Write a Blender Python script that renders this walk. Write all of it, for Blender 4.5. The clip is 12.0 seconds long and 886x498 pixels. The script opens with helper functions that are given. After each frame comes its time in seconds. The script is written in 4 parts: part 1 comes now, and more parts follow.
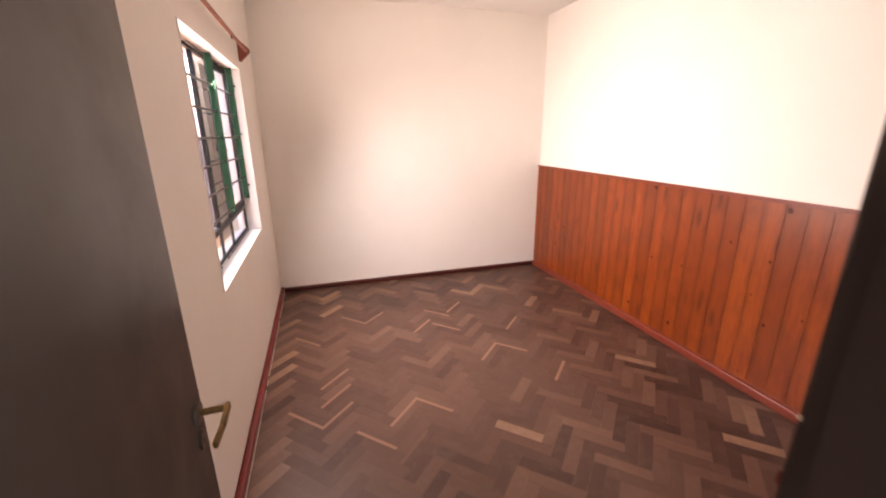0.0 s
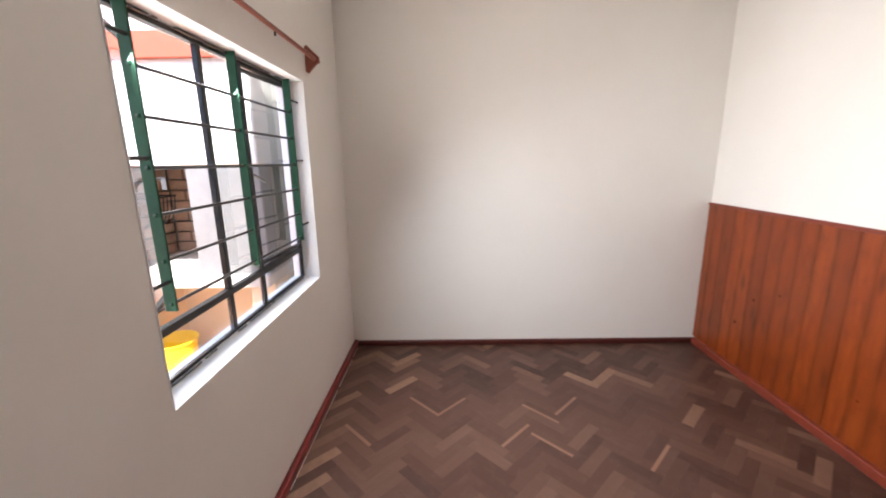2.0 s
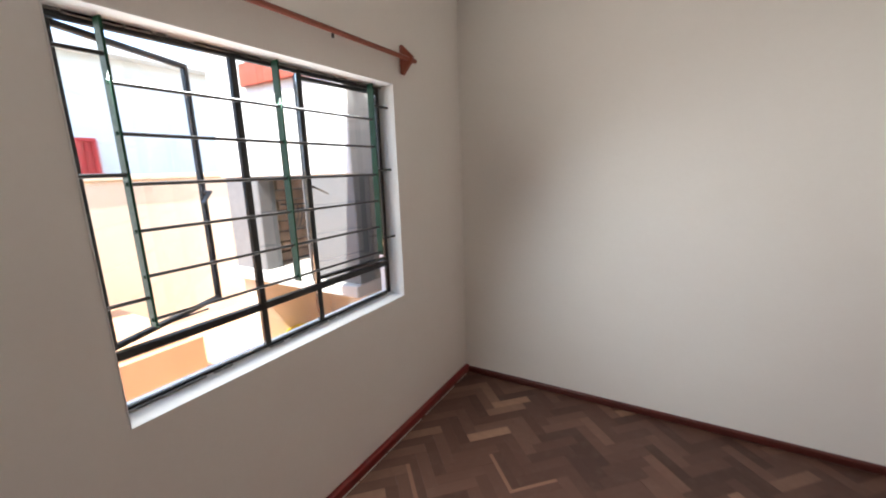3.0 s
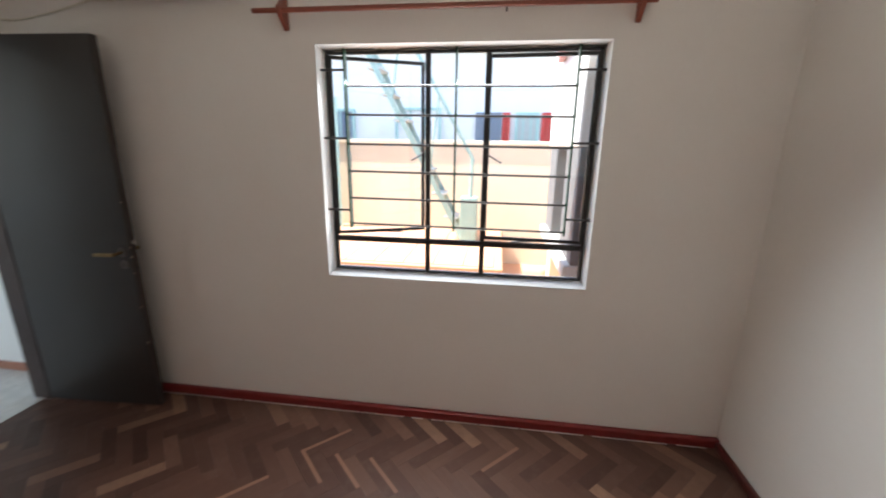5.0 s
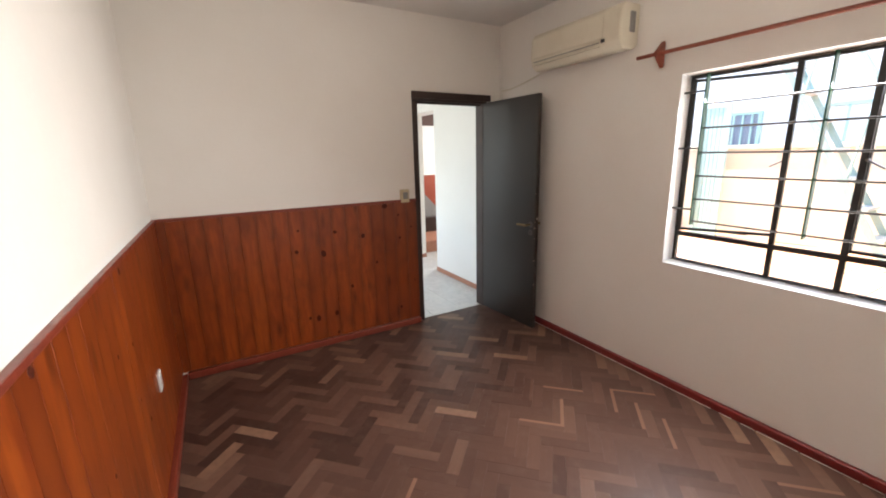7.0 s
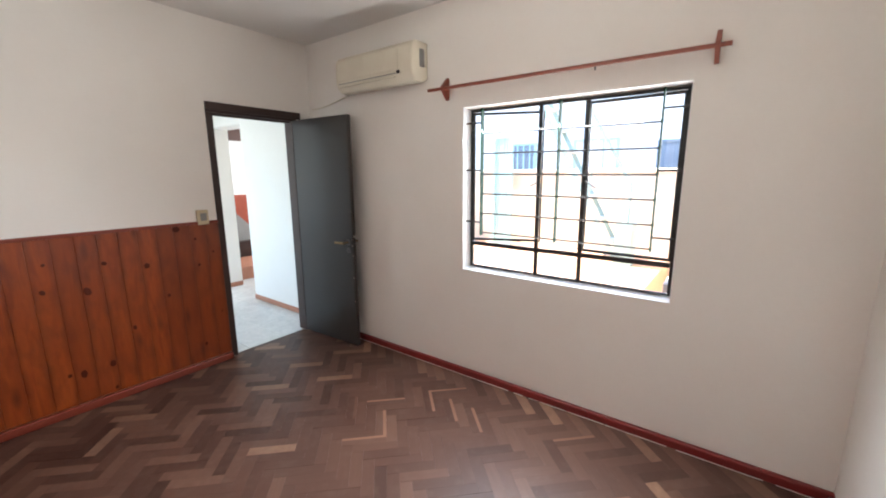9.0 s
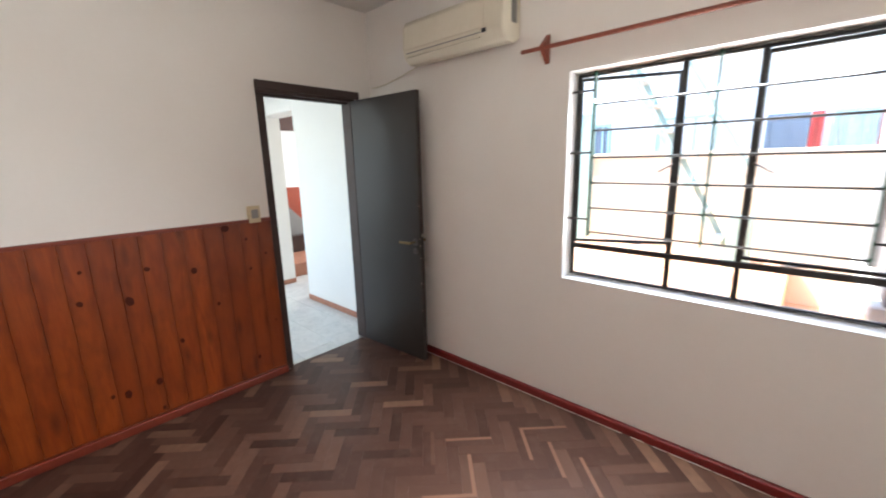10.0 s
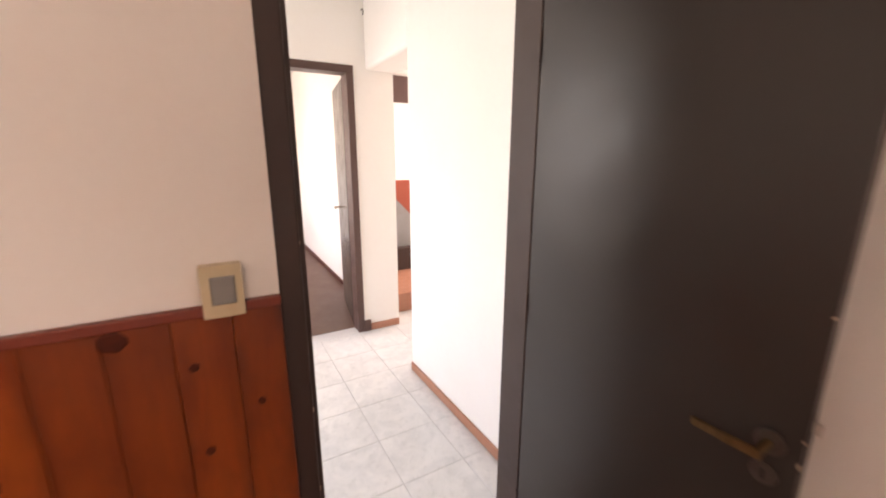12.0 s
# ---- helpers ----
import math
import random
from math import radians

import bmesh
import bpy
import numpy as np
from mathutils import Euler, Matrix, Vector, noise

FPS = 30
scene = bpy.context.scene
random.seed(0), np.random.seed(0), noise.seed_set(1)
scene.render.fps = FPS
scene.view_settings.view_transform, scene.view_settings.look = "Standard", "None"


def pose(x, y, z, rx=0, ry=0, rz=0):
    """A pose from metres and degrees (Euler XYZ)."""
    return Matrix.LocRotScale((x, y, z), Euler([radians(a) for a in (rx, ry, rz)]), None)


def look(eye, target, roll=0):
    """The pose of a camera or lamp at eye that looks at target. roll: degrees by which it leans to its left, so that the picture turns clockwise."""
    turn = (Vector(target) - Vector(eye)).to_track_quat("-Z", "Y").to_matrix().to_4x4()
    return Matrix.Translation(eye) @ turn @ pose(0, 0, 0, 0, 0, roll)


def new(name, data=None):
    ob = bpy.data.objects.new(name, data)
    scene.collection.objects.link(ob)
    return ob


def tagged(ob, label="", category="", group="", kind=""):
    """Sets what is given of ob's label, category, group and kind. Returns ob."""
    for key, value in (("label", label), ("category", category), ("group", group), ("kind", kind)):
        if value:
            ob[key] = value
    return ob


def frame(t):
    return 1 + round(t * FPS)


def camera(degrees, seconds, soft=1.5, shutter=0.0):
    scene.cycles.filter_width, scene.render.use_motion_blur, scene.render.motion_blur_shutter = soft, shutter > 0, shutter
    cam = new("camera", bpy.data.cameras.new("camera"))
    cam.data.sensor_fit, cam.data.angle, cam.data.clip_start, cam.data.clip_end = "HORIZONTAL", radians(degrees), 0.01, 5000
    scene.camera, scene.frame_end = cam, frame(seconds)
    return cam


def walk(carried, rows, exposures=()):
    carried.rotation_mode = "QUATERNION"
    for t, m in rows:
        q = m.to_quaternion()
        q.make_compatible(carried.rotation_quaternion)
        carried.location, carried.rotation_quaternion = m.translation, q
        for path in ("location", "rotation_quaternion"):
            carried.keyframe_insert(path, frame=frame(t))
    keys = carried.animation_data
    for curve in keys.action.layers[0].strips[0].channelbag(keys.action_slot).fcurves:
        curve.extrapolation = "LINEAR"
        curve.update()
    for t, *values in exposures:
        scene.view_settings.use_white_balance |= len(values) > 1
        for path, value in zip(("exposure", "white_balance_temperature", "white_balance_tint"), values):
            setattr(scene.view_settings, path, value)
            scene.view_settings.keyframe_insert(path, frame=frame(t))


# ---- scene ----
cam = camera(96.4, 12.0, 1.9, 0.3)
PATH = [
    (0, (0.223, 0.143, 1.564), (0.783, 1.976, 0.998), -0.5),
    (0.5, (0.236, 0.333, 1.565), (0.696, 2.223, 1.099), -0.0),
    (1, (0.24, 0.54, 1.567), (0.633, 2.445, 1.1), -0.1),
    (1.5, (0.372, 0.797, 1.565), (0.618, 2.733, 1.129), -0.4),
    (2, (0.554, 1.088, 1.556), (0.53, 3.039, 1.116), -0.9),
    (2.5, (0.788, 1.407, 1.56), (0.334, 3.307, 1.128), -1.5),
    (2.7, (0.898, 1.51, 1.569), (0.233, 3.348, 1.143), -1.5),
    (4.3, (1.636, 2.613, 1.5), (-0.26, 3.136, 1.137), -1.0),
    (4.5, (1.661, 2.714, 1.539), (-0.261, 3.062, 1.107), -0.0),
    (5, (1.724, 3.015, 1.55), (-0.193, 2.759, 1.039), 0.8),
    (5.5, (1.888, 3.203, 1.537), (0.15, 2.384, 0.983), 0.1),
    (6, (2.097, 3.34, 1.559), (0.638, 2.086, 1.014), -1.1),
    (6.5, (2.222, 3.465, 1.567), (1.103, 1.884, 1.069), -1.3),
    (6.7, (2.251, 3.525, 1.567), (1.289, 1.84, 1.08), -1.2),
    (8.3, (2.263, 3.738, 1.578), (1.234, 2.066, 1.2), -1.4),
    (8.5, (2.275, 3.722, 1.575), (1.018, 2.211, 1.204), -1.2),
    (9, (2.163, 3.733, 1.556), (0.587, 2.56, 1.179), -0.3),
    (9.5, (2.073, 3.529, 1.531), (0.489, 2.372, 1.138), -0.7),
    (10, (1.907, 3.159, 1.536), (0.475, 1.828, 1.112), -1.4),
    (10.5, (1.635, 2.751, 1.533), (0.363, 1.273, 1.09), -0.7),
    (11, (1.352, 2.295, 1.521), (0.205, 0.724, 1.055), -0.3),
    (11.5, (1.055, 1.82, 1.511), (0.048, 0.156, 1.042), -0.9),
    (12, (0.789, 1.285, 1.5), (-0.172, -0.407, 1.04), 0.1),
]
walk(cam, [(t, look(eye, target, roll)) for t, eye, target, roll in PATH],
     [(0.0, 3.48, 8000, 30), (0.5, 3.38, 7500, 25), (1.0, 3.33, 7000, 21), (1.5, 3.25, 6700, 18), (2.0, 3.1, 6450, 13), (2.5, 2.76, 6400, 10), (4.5, 2.5, 6400, 8),
      (5.0, 2.6, 6350, 8), (5.5, 2.72, 6550, 10), (6.0, 2.85, 6700, 11), (6.5, 3.18, 6850, 12), (8.5, 3.32, 6500, 12), (9.0, 3.46, 6150, 8),
      (9.5, 3.42, 6200, 8), (10.5, 3.45, 6400, 10), (11.0, 3.55, 6700, 13), (11.5, 3.68, 7000, 16), (12.0, 3.68, 8000, 29)])

# ---- world and sun ----
SUN = Vector((0.10, -0.52, 0.85)).normalized()
world = bpy.data.worlds.new("sky")
scene.world = world
world.use_nodes = True
wt = world.node_tree
sky = wt.nodes.new("ShaderNodeTexSky")
sky.sky_type, sky.sun_disc = "NISHITA", False
sky.sun_elevation, sky.sun_rotation = math.asin(SUN.z), math.atan2(SUN.x, SUN.y)
wt.nodes["Background"].inputs["Strength"].default_value = 0.15
wt.links.new(sky.outputs[0], wt.nodes["Background"].inputs["Color"])
sun = new("sun", bpy.data.lights.new("sun", "SUN"))
sun.data.energy, sun.data.angle, sun.data.color = 3.0, radians(0.6), (1.0, 0.95, 0.87)
sun.matrix_world = look(SUN * 30, (0, 0, 0))


def daylight(name, eye, target, w, h, watts, tint=(0.95, 0.98, 1.0)):
    """Added lamp for sky or ground light, mostly in openings that look onto open air."""
    ob = new(name, bpy.data.lights.new(name, "AREA"))
    ob.data.shape, ob.data.size, ob.data.size_y, ob.data.energy = "RECTANGLE", w, h, watts
    ob.data.color = tint
    ob.matrix_world = look(eye, target)
    return ob


daylight("hall_daylight", (2.92, -0.85, 1.55), (0.0, -0.85, 1.3), 1.3, 1.3, 3.1, (0.74, 0.91, 1.0))
for name, eye, target, high, watts, tint, fan in (
        ("window_daylight", (-0.333, 2.8, 1.43), (0.6, 2.8, 1.43), 1.10, 1.7, (0.95, 0.98, 1.0), 125),
        ("window_sky_light", (-0.285, 2.72, 1.86), (0.615, 2.72, 1.12), 0.07, 4.2, (0.95, 0.98, 1.0), 120),
        ("window_ground_light", (-0.285, 2.72, 1.02), (0.615, 2.72, 1.92), 0.06, 1.9, (1.0, 0.94, 0.88), 120)):
    daylight(name, eye, target, 1.31 if high > 1 else 1.1, high, watts, tint).data.spread = radians(fan)
daylight("bedroom_daylight", (2.02, -3.9, 1.5), (0.0, -3.9, 1.2), 1.4, 1.2, 4.8)
# added fill lamp inside the passage, no window behind it; brightens stair and blind
daylight("stair_fill_light", (-2.95, -2.5, 1.7), (-1.0, -2.3, 1.2), 1.0, 1.1, 6.0)


# ---- materials ----
def shader(name, rough=0.6, metal=0.0, spec=0.5, coat=0.0):
    m = bpy.data.materials.new(name)
    m.use_nodes = True
    b = m.node_tree.nodes["Principled BSDF"]
    b.inputs["Roughness"].default_value, b.inputs["Metallic"].default_value = rough, metal
    b.inputs["Specular IOR Level"].default_value, b.inputs["Coat Weight"].default_value = spec, coat
    return m, m.node_tree, b


def mix(nt, fac, a, b, how="MIX"):
    n = nt.nodes.new("ShaderNodeMix")
    n.data_type, n.blend_type = "RGBA", how
    for key, v in ((0, fac), (6, a), (7, b)):
        if isinstance(v, (tuple, float, int)):
            n.inputs[key].default_value = (*v, 1) if isinstance(v, tuple) else v
        else:
            nt.links.new(v, n.inputs[key])
    return n.outputs[2]


def coords(nt, scale=(1, 1, 1), shift=None):
    tc, mp = nt.nodes.new("ShaderNodeTexCoord"), nt.nodes.new("ShaderNodeMapping")
    mp.inputs["Scale"].default_value = scale
    nt.links.new(tc.outputs["Object"], mp.inputs["Vector"])
    if shift is not None:
        nt.links.new(shift, mp.inputs["Location"])
    return mp.outputs[0]


def grain(nt, vec, scale, detail=4, rough=0.6, distort=0.0):
    n = nt.nodes.new("ShaderNodeTexNoise")
    n.inputs["Scale"].default_value, n.inputs["Detail"].default_value = scale, detail
    n.inputs["Roughness"].default_value, n.inputs["Distortion"].default_value = rough, distort
    nt.links.new(vec, n.inputs["Vector"])
    return n.outputs["Fac"]


def ramp(nt, fac, lo, hi, a=0.0, b=1.0):
    n = nt.nodes.new("ShaderNodeMapRange")
    for key, v in (("From Min", lo), ("From Max", hi), ("To Min", a), ("To Max", b)):
        n.inputs[key].default_value = v
    nt.links.new(fac, n.inputs["Value"])
    return n.outputs[0]


def relief(nt, b, fac, strength, depth):
    n = nt.nodes.new("ShaderNodeBump")
    n.inputs["Strength"].default_value, n.inputs["Distance"].default_value = strength, depth
    nt.links.new(fac, n.inputs["Height"])
    nt.links.new(n.outputs[0], b.inputs["Normal"])


def paint(name, base, worn, rough=0.5, scale=3.0, bump=0.15, depth=0.002, spec=0.5, metal=0.0, fine=60.0, amount=0.6):
    """Paint or plaster: broad stains, fine grain, soft relief."""
    m, nt, b = shader(name, rough, metal, spec)
    v = coords(nt)
    broad = ramp(nt, grain(nt, v, scale, 5), 0.42, 0.72, 0, amount)
    fleck = ramp(nt, grain(nt, v, fine, 3), 0.35, 0.7, 0, 0.35 * amount)
    col = mix(nt, broad, base, worn)
    nt.links.new(mix(nt, fleck, col, worn), b.inputs["Base Color"])
    nt.links.new(ramp(nt, grain(nt, v, scale * 4, 3), 0.3, 0.7, rough - 0.07, rough + 0.07), b.inputs["Roughness"])
    relief(nt, b, grain(nt, v, fine, 5), bump, depth)
    return m


def piece_random(nt, island=False):
    if island:
        return nt.nodes.new("ShaderNodeNewGeometry").outputs["Random Per Island"]
    return nt.nodes.new("ShaderNodeObjectInfo").outputs["Random"]


def spread(nt, value):
    """A shift in space that differs from piece to piece."""
    n = nt.nodes.new("ShaderNodeVectorMath")
    n.operation = "SCALE"
    n.inputs[0].default_value = (37.0, 61.0, 13.0)
    nt.links.new(value, n.inputs["Scale"])
    return n.outputs[0]


def parquet(name, island):
    m, nt, b = shader(name, 0.42, 0, 0.32)
    rnd = piece_random(nt, island)
    v = coords(nt, (6, 60, 6) if not island else (30, 30, 9), spread(nt, rnd))
    fibre = grain(nt, v, 1.0, 3, 0.5, 0.2)
    tone = nt.nodes.new("ShaderNodeValToRGB")
    stops = ((0.0, (0.045, 0.0200, 0.0142)), (0.3, (0.070, 0.0325, 0.0233)), (0.65, (0.094, 0.0455, 0.0320)),
             (0.9, (0.132, 0.068, 0.0465)), (1.0, (0.26, 0.148, 0.095)))
    tone.color_ramp.elements[0].position, tone.color_ramp.elements[0].color = stops[0][0], (*stops[0][1], 1)
    tone.color_ramp.elements[1].position, tone.color_ramp.elements[1].color = stops[-1][0], (*stops[-1][1], 1)
    for p, c in stops[1:-1]:
        tone.color_ramp.elements.new(p).color = (*c, 1)
    if island:
        nt.links.new(rnd, tone.inputs[0])
    else:
        where = nt.nodes.new("ShaderNodeObjectInfo").outputs["Location"]
        patch = ramp(nt, grain(nt, where, 5.0, 1), 0.3, 0.7)
        both = nt.nodes.new("ShaderNodeMix")
        both.inputs[0].default_value = 0.45
        nt.links.new(rnd, both.inputs[2])
        nt.links.new(patch, both.inputs[3])
        nt.links.new(both.outputs[0], tone.inputs[0])
    col = mix(nt, ramp(nt, fibre, 0.3, 0.8, 0, 0.3), tone.outputs[0], (0.06, 0.026, 0.018))
    if not island:
        xyz = nt.nodes.new("ShaderNodeSeparateXYZ")
        nt.links.new(coords(nt), xyz.inputs[0])
        edge = ramp(nt, xyz.outputs[1], 0.044, 0.046)
        some = nt.nodes.new("ShaderNodeMath")
        some.operation = "MULTIPLY"
        hash_ = nt.nodes.new("ShaderNodeMath")
        hash_.operation, hash_.inputs[1].default_value = "MULTIPLY", 7.0
        frac = nt.nodes.new("ShaderNodeMath")
        frac.operation = "FRACT"
        nt.links.new(rnd, hash_.inputs[0])
        nt.links.new(hash_.outputs[0], frac.inputs[0])
        nt.links.new(edge, some.inputs[0])
        nt.links.new(ramp(nt, frac.outputs[0], 0.87, 0.88, 0.0, 0.65), some.inputs[1])
        col = mix(nt, some.outputs[0], col, (0.27, 0.14, 0.088))
    wide = coords(nt, (1, 1, 1), spread(nt, rnd))
    dust = ramp(nt, grain(nt, wide, 14, 4), 0.5, 0.8, 0, 0.22)
    nt.links.new(mix(nt, dust, col, (0.15, 0.105, 0.08)), b.inputs["Base Color"])
    nt.links.new(ramp(nt, grain(nt, wide, 5, 2), 0.2, 0.8, 0.36, 0.48), b.inputs["Roughness"])
    return m


def pine(name, dark=1.0):
    m, nt, b = shader(name, 0.34, 0, 0.45, 0.15)
    b.inputs["Coat Roughness"].default_value = 0.25
    rnd = piece_random(nt)
    shift = spread(nt, rnd)
    v = coords(nt, (9, 9, 1.3), shift)
    rings = grain(nt, v, 2.2, 4, 0.55, 1.2)
    fine = grain(nt, coords(nt, (160, 160, 3), shift), 1.0, 3)
    c0, c1 = (0.53 * dark, 0.104 * dark, 0.013 * dark), (0.39 * dark, 0.060 * dark, 0.008 * dark)
    col = mix(nt, ramp(nt, rings, 0.40, 0.66), c0, c1)
    col = mix(nt, ramp(nt, fine, 0.45, 0.75, 0, 0.22), col, (0.22 * dark, 0.04 * dark, 0.006 * dark))
    col = mix(nt, ramp(nt, rnd, 0.1, 1.0, 0.0, 0.8), col, (0.30 * dark, 0.052 * dark, 0.008 * dark))
    blot = ramp(nt, grain(nt, coords(nt, (4, 4, 2.4), shift), 2.4, 3), 0.46, 0.74, 0, 0.55)
    col = mix(nt, blot, col, (0.21 * dark, 0.033 * dark, 0.006 * dark))
    # colour darkens unevenly towards the board edges
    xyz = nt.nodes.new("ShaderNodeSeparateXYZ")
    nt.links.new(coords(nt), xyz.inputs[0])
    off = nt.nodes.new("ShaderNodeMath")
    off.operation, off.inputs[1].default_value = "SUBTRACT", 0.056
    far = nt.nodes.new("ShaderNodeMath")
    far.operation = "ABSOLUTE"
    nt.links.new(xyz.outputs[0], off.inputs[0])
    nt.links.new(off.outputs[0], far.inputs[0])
    edge_dark = nt.nodes.new("ShaderNodeMath")
    edge_dark.operation = "MULTIPLY"
    nt.links.new(ramp(nt, far.outputs[0], 0.022, 0.054, 0.0, 1.0), edge_dark.inputs[0])
    nt.links.new(ramp(nt, grain(nt, coords(nt, (8, 8, 2.4), shift), 2.0, 3), 0.34, 0.68, 0.14, 0.60), edge_dark.inputs[1])
    col = mix(nt, edge_dark.outputs[0], col, (0.13 * dark, 0.019 * dark, 0.004 * dark))
    # small dark knots and their swirls
    cell = nt.nodes.new("ShaderNodeTexVoronoi")
    cell.inputs["Scale"].default_value = 1.0
    nt.links.new(coords(nt, (9, 9, 2.6), shift), cell.inputs["Vector"])
    swirl = ramp(nt, cell.outputs["Distance"], 0.06, 0.24, 0.7, 0.0)
    nt.links.new(mix(nt, swirl, col, (0.11 * dark, 0.018 * dark, 0.004 * dark)), b.inputs["Base Color"])
    relief(nt, b, fine, 0.08, 0.001)
    return m


def glass_mat(name, tint=(1, 1, 1)):
    m, nt, b = shader(name, 0.0, 0, 0.5)
    b.inputs["Transmission Weight"].default_value, b.inputs["IOR"].default_value = 1.0, 1.45
    b.inputs["Base Color"].default_value = (*tint, 1)
    return m


def tiles_mat(name, a, b_, rnd=True, rough=0.25):
    m, nt, b = shader(name, rough, 0, 0.5)
    r = piece_random(nt)
    v = coords(nt, (1, 1, 1), spread(nt, r))
    cloud = grain(nt, v, 9, 5, 0.65, 0.8)
    col = mix(nt, ramp(nt, cloud, 0.38, 0.7), a, b_)
    vein = ramp(nt, grain(nt, v, 28, 4), 0.55, 0.75, 0, 0.4)
    nt.links.new(mix(nt, vein, col, tuple(c * 0.75 for c in b_)), b.inputs["Base Color"])
    relief(nt, b, cloud, 0.05, 0.001)
    return m


PLASTER = paint("wall_plaster", (0.83, 0.80, 0.75), (0.78, 0.735, 0.68), 0.75, 1.3, 0.12, 0.002, 0.25, 0, 45, 0.5)
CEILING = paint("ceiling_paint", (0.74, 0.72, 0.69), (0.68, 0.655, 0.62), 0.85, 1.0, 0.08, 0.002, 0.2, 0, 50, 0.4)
REVEAL = paint("reveal_paint", (0.84, 0.84, 0.83), (0.76, 0.75, 0.73), 0.6, 3.0, 0.12, 0.002, 0.3, 0, 40, 0.5)
OXBLOOD = paint("oxblood_paint", (0.20, 0.020, 0.018), (0.14, 0.014, 0.013), 0.36, 1.2, 0.10, 0.001)
DARKSKIRT = paint("dark_skirting_paint", (0.085, 0.018, 0.014), (0.045, 0.012, 0.01), 0.35, 4.0, 0.10, 0.001)
ROSEWOOD = paint("red_brown_trim", (0.21, 0.038, 0.020), (0.14, 0.024, 0.013), 0.35, 5.0, 0.10, 0.001)
RODWOOD = paint("orange_brown_rod", (0.23, 0.060, 0.034), (0.15, 0.036, 0.020), 0.4, 8.0, 0.10, 0.001)
CLAY = paint("clay_skirting", (0.42, 0.19, 0.12), (0.34, 0.14, 0.09), 0.5, 6.0, 0.1, 0.001)
EBONY = paint("dark_door_paint", (0.035, 0.030, 0.027), (0.040, 0.034, 0.031), 0.36, 1.5, 0.02, 0.0005, 0.45, 0, 120, 0.5)
GLOSSDOOR = paint("glossy_dark_door_paint", (0.030, 0.024, 0.021), (0.034, 0.028, 0.024), 0.2, 1.5, 0.02, 0.0005, 0.7, 0, 120, 0.5)
EBONYFRAME = paint("dark_frame_paint", (0.040, 0.023, 0.019), (0.052, 0.030, 0.024), 0.5, 3.0, 0.12, 0.001, 0.45, 0, 80, 0.6)
BROWNFRAME = paint("brown_frame_paint", (0.085, 0.042, 0.034), (0.06, 0.03, 0.024), 0.4, 3.0, 0.1, 0.001)
STEEL = paint("black_window_steel", (0.012, 0.013, 0.013), (0.045, 0.045, 0.042), 0.45, 14.0, 0.3, 0.001)
GREEN = paint("green_bar_paint", (0.009, 0.054, 0.027), (0.007, 0.036, 0.018), 0.55, 20.0, 0.15, 0.001, 0.2)
RODSTEEL = paint("grey_rod_steel", (0.045, 0.04, 0.038), (0.02, 0.018, 0.017), 0.4, 25.0, 0.1, 0.001, 0.5, 0.3)
BRASS = paint("worn_brass", (0.33, 0.23, 0.11), (0.17, 0.12, 0.06), 0.42, 20.0, 0.08, 0.001, 0.5, 1.0)
DULLSTEEL = paint("dull_steel", (0.16, 0.145, 0.13), (0.09, 0.08, 0.07), 0.4, 25.0, 0.08, 0.001, 0.5, 0.8)
BRIGHTSTEEL = paint("bright_worn_steel", (0.62, 0.58, 0.52), (0.45, 0.42, 0.38), 0.45, 25.0, 0.08, 0.001, 0.5, 0.6)
PALEWOOD = paint("bare_pale_wood", (0.55, 0.45, 0.34), (0.42, 0.33, 0.24), 0.8, 30.0, 0.1, 0.001)
CREAM = paint("cream_plastic", (0.70, 0.65, 0.53), (0.63, 0.57, 0.45), 0.4, 5.0, 0.03, 0.001)
PLATE = paint("yellowed_plate_plastic", (0.60, 0.50, 0.33), (0.52, 0.42, 0.26), 0.4, 9.0, 0.03, 0.001)
GREYPLASTIC = paint("grey_plastic", (0.26, 0.25, 0.235), (0.20, 0.195, 0.185), 0.45, 8.0, 0.03, 0.001)
BLACKPLASTIC = paint("black_plastic", (0.015, 0.015, 0.016), (0.03, 0.03, 0.03), 0.35, 8.0, 0.03, 0.001)
WHITEPLASTIC = paint("white_plastic", (0.72, 0.70, 0.66), (0.64, 0.61, 0.56), 0.35, 8.0, 0.03, 0.001)
PUTTY = paint("sealant", (0.30, 0.29, 0.27), (0.10, 0.10, 0.10), 0.8, 40.0, 0.5, 0.003)
KNOT = paint("pine_knot", (0.075, 0.013, 0.006), (0.040, 0.009, 0.004), 0.5, 60.0, 0.2, 0.001, 0.2)
SCREED = paint("dark_screed", (0.045, 0.024, 0.017), (0.055, 0.03, 0.022), 0.8, 5.0)
GROUT = paint("pale_grout", (0.60, 0.59, 0.57), (0.54, 0.53, 0.51), 0.85, 12.0)
PARQUET, PARQUET_REST = parquet("oiled_parquet", False), parquet("oiled_parquet_rest", True)
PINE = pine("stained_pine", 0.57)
TILE = tiles_mat("pale_stone_tile", (0.68, 0.68, 0.66), (0.57, 0.58, 0.57))
GLASS = glass_mat("window_glass", (0.98, 1.0, 0.99))
GROUND = paint("dry_ground", (0.24, 0.20, 0.15), (0.17, 0.145, 0.11), 0.9, 0.5, 0.4, 0.02)
PAVING = paint("terracotta_paving", (0.56, 0.31, 0.18), (0.48, 0.26, 0.15), 0.7, 2.0, 0.2, 0.004)
CEMENT = paint("pale_cement", (0.50, 0.48, 0.45), (0.40, 0.38, 0.36), 0.8, 4.0, 0.3, 0.003)
